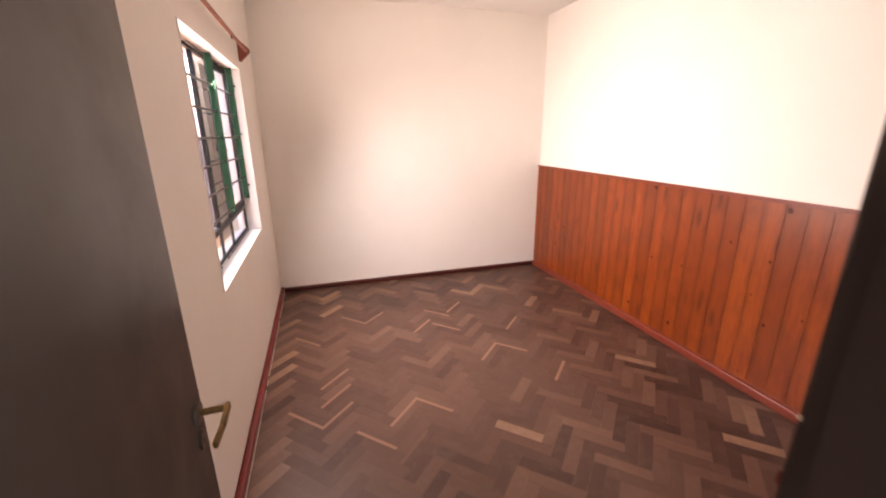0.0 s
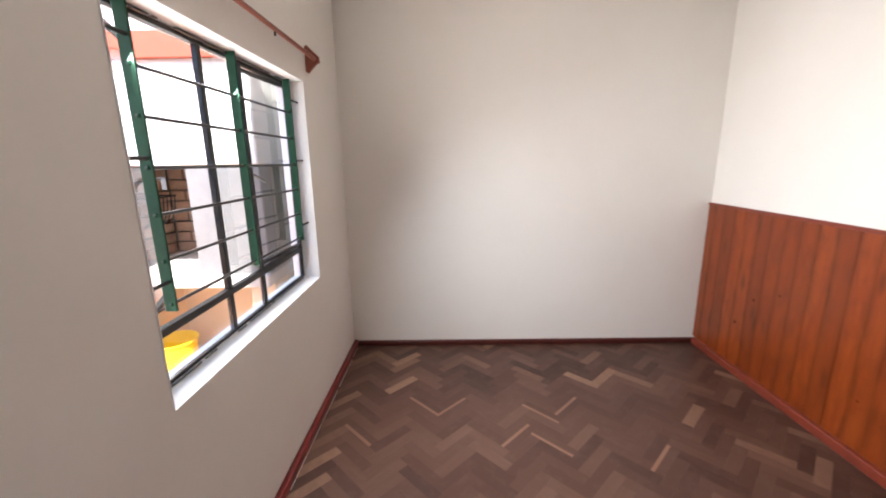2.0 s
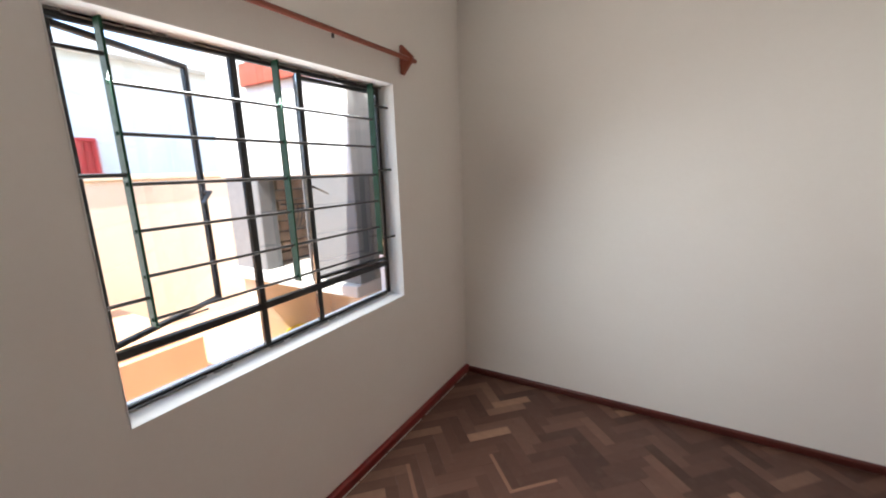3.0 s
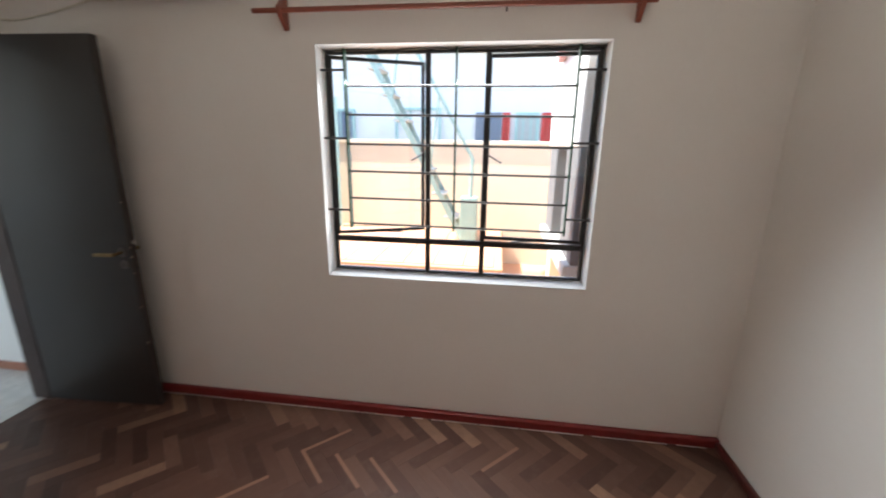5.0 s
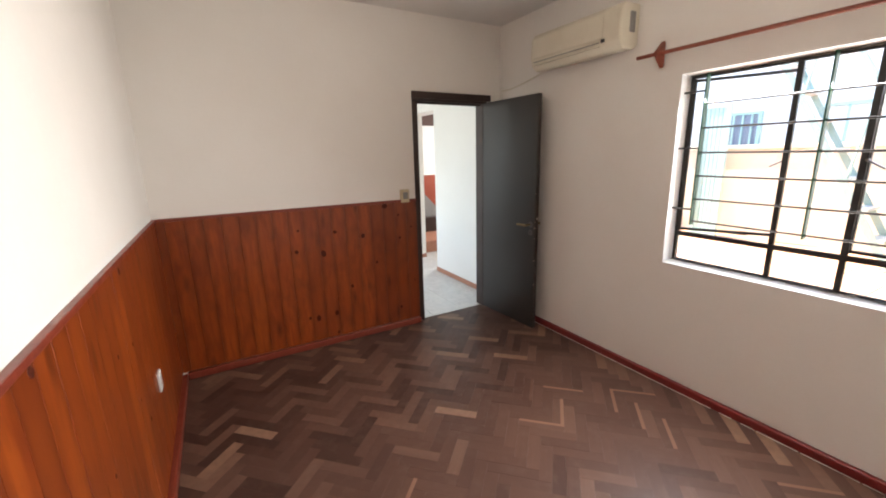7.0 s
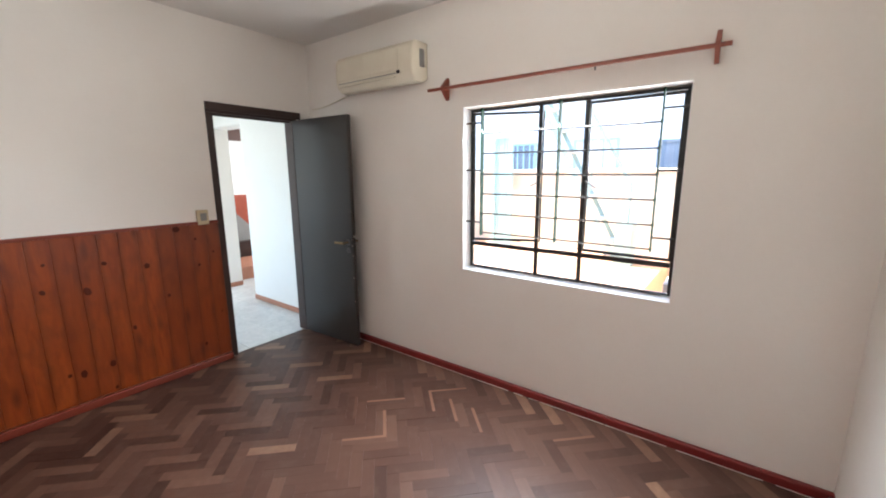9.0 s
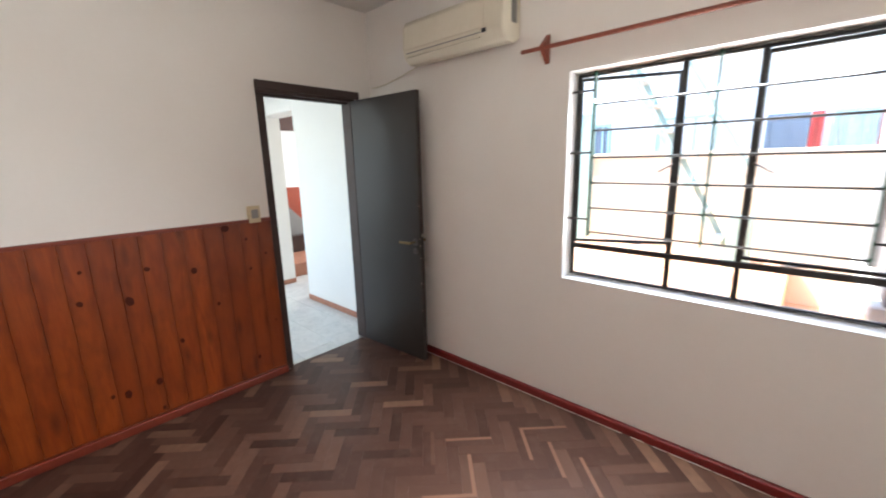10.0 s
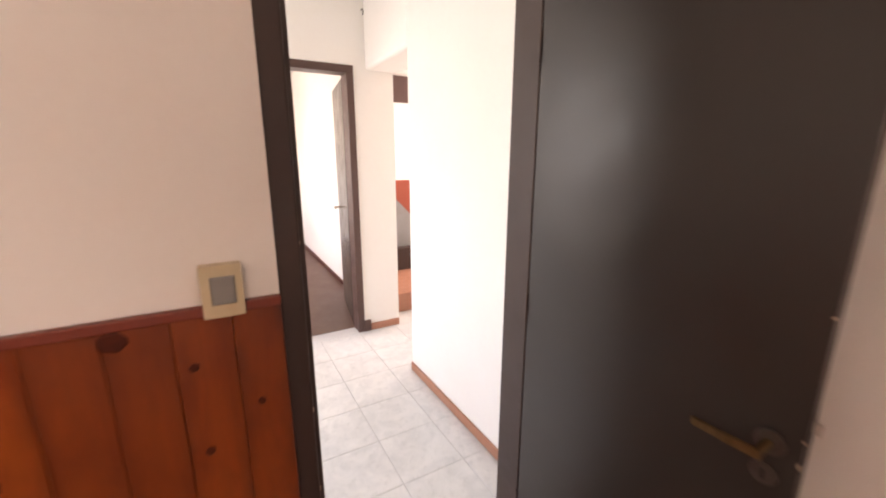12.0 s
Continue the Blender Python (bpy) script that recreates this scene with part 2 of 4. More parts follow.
YELLOWWALL = paint("pale_yellow_render", (0.68, 0.58, 0.44), (0.62, 0.51, 0.37), 0.85, 1.5, 0.3, 0.004)
WHITEWALL = paint("white_render", (0.70, 0.70, 0.68), (0.62, 0.62, 0.60), 0.85, 1.0, 0.3, 0.004)
# barbecue side slabs: a darker grey than the cement slab below
DARKSLAB = paint("dark_grey_slab", (0.14, 0.14, 0.145), (0.10, 0.10, 0.105), 0.7, 4.0, 0.3, 0.003)
SLATE = paint("grey_cement_slab", (0.27, 0.26, 0.255), (0.19, 0.185, 0.18), 0.7, 4.0, 0.3, 0.003)
BRICK = paint("sooty_brick", (0.46, 0.29, 0.20), (0.19, 0.13, 0.10), 0.85, 7.0, 0.5, 0.004, 0.2, 0, 70, 0.7)
MORTAR = paint("mortar", (0.25, 0.22, 0.19), (0.12, 0.10, 0.09), 0.9, 9.0, 0.4, 0.003)
REDPAINT = paint("red_oxide_paint", (0.33, 0.06, 0.026), (0.26, 0.042, 0.02), 0.5, 3.0, 0.1, 0.001)
TEAL = paint("teal_paint", (0.30, 0.47, 0.44), (0.34, 0.50, 0.47), 0.45, 6.0, 0.1, 0.001)
STAIRSTEEL = paint("green_grey_stair_paint", (0.26, 0.37, 0.34), (0.21, 0.31, 0.28), 0.5, 10.0, 0.1, 0.001)
YELLOWPLASTIC = paint("yellow_plastic", (0.75, 0.55, 0.02), (0.62, 0.42, 0.015), 0.4, 5.0, 0.03, 0.001)
BLUEGREY = paint("dark_blue_shutter", (0.14, 0.18, 0.24), (0.11, 0.14, 0.19), 0.4, 5.0, 0.05, 0.001)
REDCLOTH = paint("red_cloth", (0.50, 0.04, 0.035), (0.40, 0.03, 0.03), 0.8, 9.0, 0.2, 0.002)
TREAD = paint("worn_metal_tread", (0.42, 0.44, 0.42), (0.30, 0.32, 0.30), 0.45, 12.0, 0.1, 0.001)
BLIND = paint("white_blind", (0.78, 0.78, 0.77), (0.70, 0.70, 0.69), 0.7, 6.0, 0.05, 0.001)


# ---- building helpers ----
def block(bm, x0, y0, z0, x1, y1, z1, bevel=0.0, seg=1):
    """Adds a box with eased edges to bm; returns its vertices."""
    lo, hi = Vector((min(x0, x1), min(y0, y1), min(z0, z1))), Vector((max(x0, x1), max(y0, y1), max(z0, z1)))
    made = bmesh.ops.create_cube(bm, size=1.0)["verts"]
    for v in made:
        v.co = Vector(((lo[i] + hi[i]) / 2 + v.co[i] * (hi[i] - lo[i]) for i in range(3)))
    if bevel:
        edges = list({e for v in made for e in v.link_edges})
        r = bmesh.ops.bevel(bm, geom=edges, offset=bevel, segments=seg, affect="EDGES", profile=0.6)
        made = list({v for f in r["faces"] for v in f.verts} | {v for v in made if v.is_valid})
    return made


def boxes(*rows, bevel=0.0, seg=1):
    bm = bmesh.new()
    for r in rows:
        block(bm, *r, bevel=bevel, seg=seg)
    return bm


def tube(a, b, r, sides=12, r2=None, bm=None):
    """A round bar from a to b."""
    bm = bm or bmesh.new()
    a, b = Vector(a), Vector(b)
    turn = (b - a).to_track_quat("Z", "Y").to_matrix().to_4x4()
    bmesh.ops.create_cone(bm, cap_ends=True, segments=sides, radius1=r, radius2=r if r2 is None else r2, depth=(b - a).length,
                          matrix=Matrix.Translation((a + b) / 2) @ turn)
    return bm


def bar_between(a, b, w, d, bm=None):
    """A square bar from a to b."""
    bm = bm or bmesh.new()
    a, b = Vector(a), Vector(b)
    m = Matrix.Translation((a + b) / 2) @ (b - a).to_track_quat("Z", "Y").to_matrix().to_4x4() @ Matrix.Diagonal((w, d, (b - a).length, 1))
    bmesh.ops.create_cube(bm, size=1.0, matrix=m)
    return bm


def prism(profile, lift, axis="y", bm=None):
    """A flat outline pushed along an axis; the outline lies in the other two axes."""
    bm = bm or bmesh.new()
    lo, hi = lift

    def put(p, h):
        return {"x": (h, p[0], p[1]), "y": (p[0], h, p[1]), "z": (p[0], p[1], h)}[axis]

    a = [bm.verts.new(put(p, lo)) for p in profile]
    b = [bm.verts.new(put(p, hi)) for p in profile]
    bm.faces.new(a)
    bm.faces.new(b[::-1])
    n = len(profile)
    for k in range(n):
        bm.faces.new((a[k], b[k], b[(k + 1) % n], a[(k + 1) % n]))
    bmesh.ops.recalc_face_normals(bm, faces=bm.faces[:])
    return bm


def to_mesh(name, bm, material, smooth=False):
    me = bpy.data.meshes.new(name)
    bmesh.ops.recalc_face_normals(bm, faces=bm.faces[:])
    bm.to_mesh(me)
    bm.free()
    me.materials.append(material)
    if smooth:
        for p in me.polygons:
            p.use_smooth = True
        me.set_sharp_from_angle(angle=radians(40))
    return me


def thing(name, at, label, category, group="", kind=""):
    ob = new(name)
    ob.location = at
    ob.empty_display_size = 0.1
    return tagged(ob, label, category, group, kind)


def solid(name, bm, material, label, category, kind="", group="", smooth=False):
    """A thing or a piece of the setting that is one mesh."""
    return tagged(new(name, to_mesh(name, bm, material, smooth)), label, category, group, kind)


def part(name, bm, material, parent, label="", smooth=False):
    """Links a bmesh as one mesh under a thing or a part; the bmesh is in world metres."""
    ob = new(name, to_mesh(name, bm, material, smooth))
    ob.parent = parent
    if parent.type == "EMPTY":
        ob.matrix_parent_inverse = (Matrix.LocRotScale(parent.location, parent.rotation_euler, None)).inverted()
    return tagged(ob, label)


# ---- plan ----
WX, EX, NY, SY, CZ = -0.26, 2.65, 4.25, 0.355, 2.72     # the room's plaster faces and ceiling
SB = 0.25                                              # hall side of the door wall
WY0, WY1, WZ0, WZ1 = 2.116, 3.488, 0.842, 2.006           # window opening
DX0, DX1, DZ = -0.053, 0.635, 2.03                     # door opening
OUT = -0.415                                           # outer face of the window wall

# ---- room shell ----
solid("wall_west", boxes((OUT, SB, -0.1, WX, WY0, 2.85), (OUT, WY1, -0.1, WX, NY + 0.2, 2.85), (OUT, WY0, -0.1, WX, WY1, WZ0), (OUT, WY0, WZ1, WX, WY1, 2.85)),
      PLASTER, "off-white plastered wall with a barred steel window", "wall", "structure")
solid("wall_north", boxes((WX, NY, -0.1, EX + 0.2, NY + 0.2, 2.85)), PLASTER, "plain off-white plastered wall", "wall", "structure")
solid("wall_east", boxes((EX, SB, -0.1, EX + 0.2, NY, 2.85)), PLASTER, "off-white plastered wall above stained pine panelling", "wall", "structure")
solid("wall_south", boxes((DX1 + 0.055, SB, -0.1, EX, SY, 2.85), (WX, SB, -0.1, DX0 - 0.05, SY, 2.85), (DX0 - 0.05, SB, DZ + 0.05, DX1 + 0.055, SY, 2.85)),
      PLASTER, "off-white plastered wall with a doorway beside pine panelling", "wall", "structure")
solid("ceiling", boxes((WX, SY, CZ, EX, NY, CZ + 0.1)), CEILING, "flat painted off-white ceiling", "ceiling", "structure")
FY0, FY1, FZ0, FZ1 = 2.124, 3.476, 0.856, 1.996         # steel frame, inside the splayed reveal
bm = bmesh.new()
lip = WX + 0.004
for sy0, fy0, side in ((WY0, FY0, 1), (WY1, FY1, -1)):
    prism(((OUT, sy0 - side * 0.001), (lip, sy0 - side * 0.001), (lip, sy0 + side * 0.002), (-0.364, fy0), (OUT, fy0)), (WZ0, WZ1), "z", bm)
for sz0, fz0, side in ((WZ0, FZ0, 1), (WZ1, FZ1, -1)):
    prism(((OUT, sz0 - side * 0.001), (lip, sz0 - side * 0.001), (lip, sz0 + side * 0.002), (-0.364, fz0), (OUT, fz0)), (WY0, WY1), "y", bm)
solid("window_reveal", bm, REVEAL, "white-painted plaster reveal and sill of the window", "window reveal", "structure")


def skirting(name, x0, y0, x1, y1, h, material, label, t=0.016):
    bm = boxes((x0, y0, 0.0, x1, y1, h), bevel=0.009, seg=3)
    return solid(name, bm, material, label, "skirting board", "structure", smooth=True)


skirting("baseboard_west", WX, SY + 0.0, WX + 0.034, NY, 0.052, OXBLOOD, "glossy oxblood-red painted wooden skirting along the window wall")
skirting("baseboard_north", WX + 0.034, NY - 0.026, EX - 0.02, NY, 0.045, DARKSKIRT, "dark red-brown painted skirting along the plain wall")
skirting("baseboard_east", EX - 0.044, SY + 0.044, EX - 0.002, NY - 0.026, 0.060, ROSEWOOD, "red-brown skirting board under the pine panelling")
skirting("baseboard_south", DX1 + 0.055, SY + 0.002, EX - 0.044, SY + 0.034, 0.056, ROSEWOOD, "red-brown skirting board under the pine panelling")

bm = bmesh.new()
yy = SY + 0.05
while yy < NY - 0.1:
    run = random.uniform(0.05, 0.22)
    block(bm, WX + 0.032, yy, 0.0, WX + 0.0355 + random.uniform(0, 0.001), min(yy + run, NY - 0.05), random.uniform(0.002, 0.004))
    yy += run + random.choice((0.0, 0.0, 0.01, 0.05))
solid("filler_line", bm, WHITEPLASTIC, "thin broken line of pale filler along the skirting foot", "filler", "structure")

# ---- pine panelling ----
KNOTS_S = ((1.731, 1.015), (1.757, 0.846), (1.45, 0.973), (1.549, 0.805), (1.207, 0.912), (1.095, 0.663), (1.335, 0.485), (1.463, 0.271), (1.638, 0.257),
           (1.707, 0.272), (1.471, 0.092), (1.0, 1.150), (0.872, 1.062), (0.865, 0.855), (0.751, 0.944), (0.891, 0.198), (0.734, 0.437))
KNOTS_E = ((3.47, 0.687), (3.668, 0.588), (2.909, 0.319), (2.653, 0.163), (2.481, 0.617), (2.206, 0.633), (2.242, 0.167), (1.893, 0.89), (1.629, 0.835),
           (1.708, 0.609), (1.606, 0.457), (1.686, 0.097), (1.418, 0.569), (1.61, 1.14), (3.803, 0.373), (2.512, 1.15))
KNOT_SIZE = {1.207: 0.019, 1.45: 0.015, 1.549: 0.021, 1.095: 0.012, 1.335: 0.013, 0.872: 0.010, 0.865: 0.010, 0.751: 0.008, 0.734: 0.006}
PZ0, PZ1, PT = 0.06, 1.172, 0.014


def plank_mesh(w):
    """One tongue-and-groove board, its face towards +y, its foot at the origin."""
    bm = bmesh.new()
    c, g = 0.0017, 0.0001
    outline = ((g, 0), (g, PT - c), (c + g, PT), (w - c - g, PT), (w - g, PT - c), (w - g, 0))
    prism(outline, (0, PZ1 - PZ0), "z", bm)
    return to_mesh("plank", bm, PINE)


def knot_disc(parent, m, rx, rz):
    bm = bmesh.new()
    bmesh.ops.create_cone(bm, cap_ends=True, segments=14, radius1=1.0, radius2=0.8, depth=0.0012)
    for v in bm.verts:
        wob = 1 + 0.10 * math.sin(2 * math.atan2(v.co.y, v.co.x) + rx * 900) + 0.07 * math.sin(5 * math.atan2(v.co.y, v.co.x) + rz * 700)
        v.co = Vector((v.co.x * rx * wob, v.co.z, v.co.y * rz * wob))
    ob = new("knot", to_mesh("knot", bm, KNOT))
    ob.parent, ob.matrix_basis = parent, m
    return ob


def panelling(name, m, start, end, phase, pitch, knots, label):
    """A run of vertical boards; along the run is x, out of the wall is y."""
    root = thing(name, (0, 0, 0), label, "wall panelling", kind="structure")
    root.matrix_basis = m
    cuts = [start]
    k = math.ceil((start - phase) / pitch + 1e-6)
    while phase + k * pitch < end - 0.01:
        cuts.append(phase + k * pitch)
        k += 1
    cuts.append(end)
    full = plank_mesh(pitch)
    for a, b in zip(cuts, cuts[1:]):
        ob = new("plank", full if abs(b - a - pitch) < 1e-4 else plank_mesh(b - a))
        ob.parent = root
        ob.location = (a, random.uniform(-0.0008, 0.0008), PZ0)
        for kx, kz in knots:
            if a <= kx < b:
                r = random.choice((0.008, 0.010, 0.012, 0.016)) if kz < 1.14 else 0.019
                r = KNOT_SIZE.get(kx, r * 1.2) if knots is KNOTS_S else r * 0.75
                knot_disc(ob, pose(min(max(kx, a + 0.02), b - 0.02) - a, PT + 0.0005, kz - PZ0), r, r * random.uniform(1.0, 1.5))
    return root


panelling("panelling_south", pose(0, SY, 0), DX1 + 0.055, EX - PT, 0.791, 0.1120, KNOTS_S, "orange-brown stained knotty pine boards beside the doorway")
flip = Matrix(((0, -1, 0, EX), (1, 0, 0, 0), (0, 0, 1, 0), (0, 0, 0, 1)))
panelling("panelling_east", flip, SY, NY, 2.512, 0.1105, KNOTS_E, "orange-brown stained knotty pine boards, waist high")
solid("panel_rail_south", boxes((DX1 + 0.055, SY, PZ1, EX - 0.022, SY + 0.022, PZ1 + 0.022), bevel=0.004, seg=2), ROSEWOOD,
      "red-brown wooden cap rail on the pine panelling", "rail", "structure")
solid("panel_rail_east", boxes((EX - 0.022, SY, PZ1, EX, NY, PZ1 + 0.022), bevel=0.004, seg=2), ROSEWOOD,
      "red-brown wooden cap rail on the pine panelling", "rail", "structure")

# ---- doorway ----
door_frame = thing("door_1", (0.275, 0.28, 0), "dark-stained wooden door frame in the doorway", "door frame", kind="structure")
part("jamb", boxes((DX0 - 0.05, SB - 0.012, 0, DX0, SY + 0.004, DZ), bevel=0.003), EBONYFRAME, door_frame)
part("jamb", boxes((DX1, SB - 0.012, 0, DX1 + 0.055, SY - 0.008, DZ), bevel=0.006, seg=2), EBONYFRAME, door_frame)
part("head", boxes((DX0 - 0.05, SB - 0.012, DZ, DX1 + 0.055, SY + 0.004, DZ + 0.05), bevel=0.003), EBONYFRAME, door_frame)
part("door_stop", boxes((DX1 - 0.014, SB + 0.02, 0, DX1, SY - 0.035, DZ - 0.014),
                        (DX0, SB + 0.02, DZ - 0.014, DX1, SY - 0.035, DZ)), EBONYFRAME, door_frame)
for cz, ch in ((0.86, 0.010), (0.62, 0.007), (0.35, 0.012), (0.16, 0.008), (1.30, 0.006)):
    part("paint_chip", boxes((DX1 - 0.0006, SY - 0.013, cz, DX1 + 0.004, SY - 0.0095, cz + ch)), PALEWOOD, door_frame, "bare pale wood where the paint has chipped")
part("architrave", boxes((DX0 - 0.082, SY + 0.004, DZ + 0.02, DX1 + 0.058, SY + 0.022, DZ + 0.078), bevel=0.006, seg=2), EBONYFRAME, door_frame)


def lever(root, x, y, z, out, along):
    """A lever handle with round rose and key rose on a door face; out is the way off the face, along the way the lever points."""
    s = 1 if out > 0 else -1
    h = part("lever_handle", tube((x, y, z), (x + s * 0.008, y, z), 0.026, 20), DULLSTEEL, root, "worn lever handle with brass grip", True)
    bm = tube((x + s * 0.008, y, z), (x + s * 0.066, y, z), 0.008, 12)
    bar_between((x + s * 0.064, y - along * 0.008, z + 0.001), (x + s * 0.062, y + along * 0.062, z - 0.001), 0.010, 0.019, bm)
    bar_between((x + s * 0.062, y + along * 0.060, z - 0.001), (x + s * 0.055, y + along * 0.118, z - 0.004), 0.009, 0.017, bm)
    bmesh.ops.bevel(bm, geom=bm.edges[:], offset=0.002, segments=2, affect="EDGES")
    part("grip", bm, BRASS, h, "", True)
    part("key_rose", tube((x, y, z - 0.07), (x + s * 0.006, y, z - 0.07), 0.024, 20), DULLSTEEL, root, "round dull steel key rose", True)
    part("keyhole", boxes((x + s * 0.006, y - 0.003, z - 0.082, x + s * 0.0066, y + 0.003, z - 0.062)), BLACKPLASTIC, root)


leaf = thing("door_leaf", (DX0 - 0.0, SY + 0.02, 0.0), "flush dark-stained door standing wide open against the window wall", "door")
LX0, LX1, LY0, LY1 = -0.096, -0.056, 0.361, 1.073
part("panel", boxes((LX0, LY0, 0.008, LX1, LY1, 2.035), bevel=0.003, seg=2), EBONY, leaf)
lever(leaf, LX1, 1.024, 0.962, 1, -1)
lever(leaf, LX0, 1.024, 0.962, -1, -1)
part("latch_bolt", boxes((LX0 + 0.013, LY1 + 0.002, 1.005, LX1 - 0.013, LY1 + 0.014, 1.027), bevel=0.003, seg=2), BRIGHTSTEEL, leaf, "worn bright steel latch bolt", True)
part("lock_plate", boxes((LX0 + 0.012, LY1, 0.86, LX1 - 0.012, LY1 + 0.002, 1.04)), RODSTEEL, leaf)
for cz, ch in ((0.93, 0.012), (0.84, 0.007), (0.64, 0.009), (0.985, 0.006), (1.23, 0.006), (0.42, 0.010)):
    part("paint_chip", boxes((LX1 - 0.004, LY1 - 0.004, cz, LX1 + 0.0006, LY1 + 0.0006, cz + ch), bevel=0.0005), PALEWOOD, leaf, "bare pale wood where the paint has chipped")
for hz in (0.25, 1.02, 1.80):
    part("hinge", tube((LX1 + 0.003, LY0 - 0.002, hz - 0.045), (LX1 + 0.003, LY0 - 0.002, hz + 0.045), 0.005, 10), EBONYFRAME, leaf, "", True)

leaf.rotation_euler.z = radians(3.1)

# ---- window ----
FX = -0.352
window = thing("window_1", (FX, 2.8, WZ0), "black steel casement window with both casements ajar", "window", kind="structure")
FW = 0.017
y0, y1, z0, z1 = FY0, FY1, FZ0, FZ1
part("window_frame", boxes((FX - 0.02, y0, z0, FX + 0.004, y0 + FW, z1), (FX - 0.02, y1 - FW, z0, FX + 0.004, y1, z1),
                           (FX - 0.02, y0 + FW, z0, FX + 0.002, y1 - FW, z0 + FW * 0.7), (FX - 0.02, y0 + FW, z1 - FW, FX + 0.004, y1 - FW, z1), bevel=0.002), STEEL, window)
M1, M2, TZ = 2.652, 2.948, 1.035
for my in (M1, M2):
    part("mullion", boxes((FX - 0.018, my - 0.013, z0 + FW * 0.7, FX + 0.004, my + 0.013, z1 - FW), bevel=0.002), STEEL, window)
part("transom", boxes((FX - 0.018, y0 + FW, TZ - 0.014, FX + 0.010, y1 - FW, TZ + 0.014), bevel=0.002), STEEL, window)
for a, b in ((y0 + FW, M1 - 0.014), (M1 + 0.014, M2 - 0.014), (M2 + 0.014, y1 - FW)):
    g = part("pane", boxes((FX - 0.006, a, z0 + FW, FX - 0.002, b, TZ - 0.014)), GLASS, window)
    g.visible_shadow = False
g = part("pane", boxes((FX - 0.006, M1 + 0.014, TZ + 0.014, FX - 0.002, M2 - 0.014, z1 - FW)), GLASS, window)
g.visible_shadow = False
bm = bmesh.new()
for k in range(46):
    yy = random.uniform(y0, y1)
    block(bm, FX + 0.008, yy, z1 - 0.007 + random.uniform(0, 0.004), FX + 0.022, yy + random.uniform(0.02, 0.07), z1)
for k in range(26):
    yy = random.uniform(y0, y1 - 0.08)
    block(bm, FX + 0.008, yy, z0, FX + 0.016, yy + random.uniform(0.03, 0.09), z0 + random.uniform(0.003, 0.007))
part("sealant_bead", bm, PUTTY, window, "cracked and dirty sealant round the frame")


def casement(hinge_y, width, angle, sign):
    """A casement hung at hinge_y that swings out; sign +1: it reaches towards +y."""
    h0, h1 = TZ + 0.022, z1 - FW - 0.004
    m = Matrix.Translation((FX - 0.004, hinge_y, 0)) @ Matrix.Rotation(radians(angle) * sign, 4, "Z")

    def put(*r, bev=0.002):
        bm = bmesh.new()
        for x0, a, za, x1, b, zb in r:
            block(bm, x0, a * sign, za, x1, b * sign, zb, bevel=bev)
        bm.transform(m)
        return bm

    s = 0.016
    c = part("casement", put((-0.012, 0, h0, 0.012, s, h1), (-0.012, width - s, h0, 0.012, width, h1),
                             (-0.012, s, h0, 0.012, width - s, h0 + s), (-0.012, s, h1 - s, 0.012, width - s, h1)), STEEL, window, "black steel casement standing ajar")
    p = part("pane", put((-0.002, s, h0 + s, 0.002, width - s, h1 - s), bev=0), GLASS, c)
    p.visible_shadow = False
    bm = tube((0.012, sign * (width - 0.013), 1.50), (0.040, sign * (width - 0.013), 1.50), 0.007, 10)
    bar_between((0.036, sign * (width - 0.010), 1.503), (0.052, sign * (width - 0.085), 1.462), 0.014, 0.006, bm)
    bm.transform(m)
    part("casement_handle", bm, DULLSTEEL, c, "small dull steel lever handle")
    bm = bmesh.new()
    bar_between((0.0, sign * 0.20, h0 + 0.004), (0.05, sign * 0.36, h0 + 0.004), 0.012, 0.004, bm)
    bm.transform(m)
    part("stay", bm, STEEL, c)
    return c


casement(y0 + FW - 0.002, M1 - 0.012 - y0 - FW, 24, 1)
casement(y1 - FW + 0.004, y1 - FW - M2 + 0.004, 3, -1)

grille = thing("burglar_bars", (-0.305, 2.8, 1.1), "green-painted steel burglar bars fixed inside the window", "burglar bars")
GX0, GX1 = -0.326, -0.288
for gy in (2.243, 2.798, 3.360):
    part("flat_bar", boxes((GX0, gy - 0.004, 1.108, GX1, gy + 0.004, 1.993), bevel=0.0015), GREEN, grille, "green flat steel upright")
    for gz in (1.826, 1.689, 1.546, 1.408, 1.268, 1.130):
        bm = bmesh.new()
        bmesh.ops.create_icosphere(bm, subdivisions=1, radius=0.010, matrix=Matrix.Translation((-0.303, gy, gz)))
        part("weld", bm, GREEN, grille, "", True)
for gz in (1.826, 1.689, 1.546, 1.408, 1.268, 1.130):
    part("round_rod", tube((-0.307, 2.238, gz), (-0.307, 3.366, gz - 0.006), 0.0058, 10), RODSTEEL, grille, "thin dark steel rod", True)
for gz in (1.898, 1.573, 1.203):
    part("anchor_rod", tube((-0.300, WY0 - 0.01, gz), (-0.300, 2.243, gz), 0.0062, 10), RODSTEEL, grille, "", True)
    part("anchor_rod", tube((-0.300, 3.360, gz - 0.010), (-0.300, WY1 + 0.01, gz - 0.010), 0.0062, 10), RODSTEEL, grille, "", True)

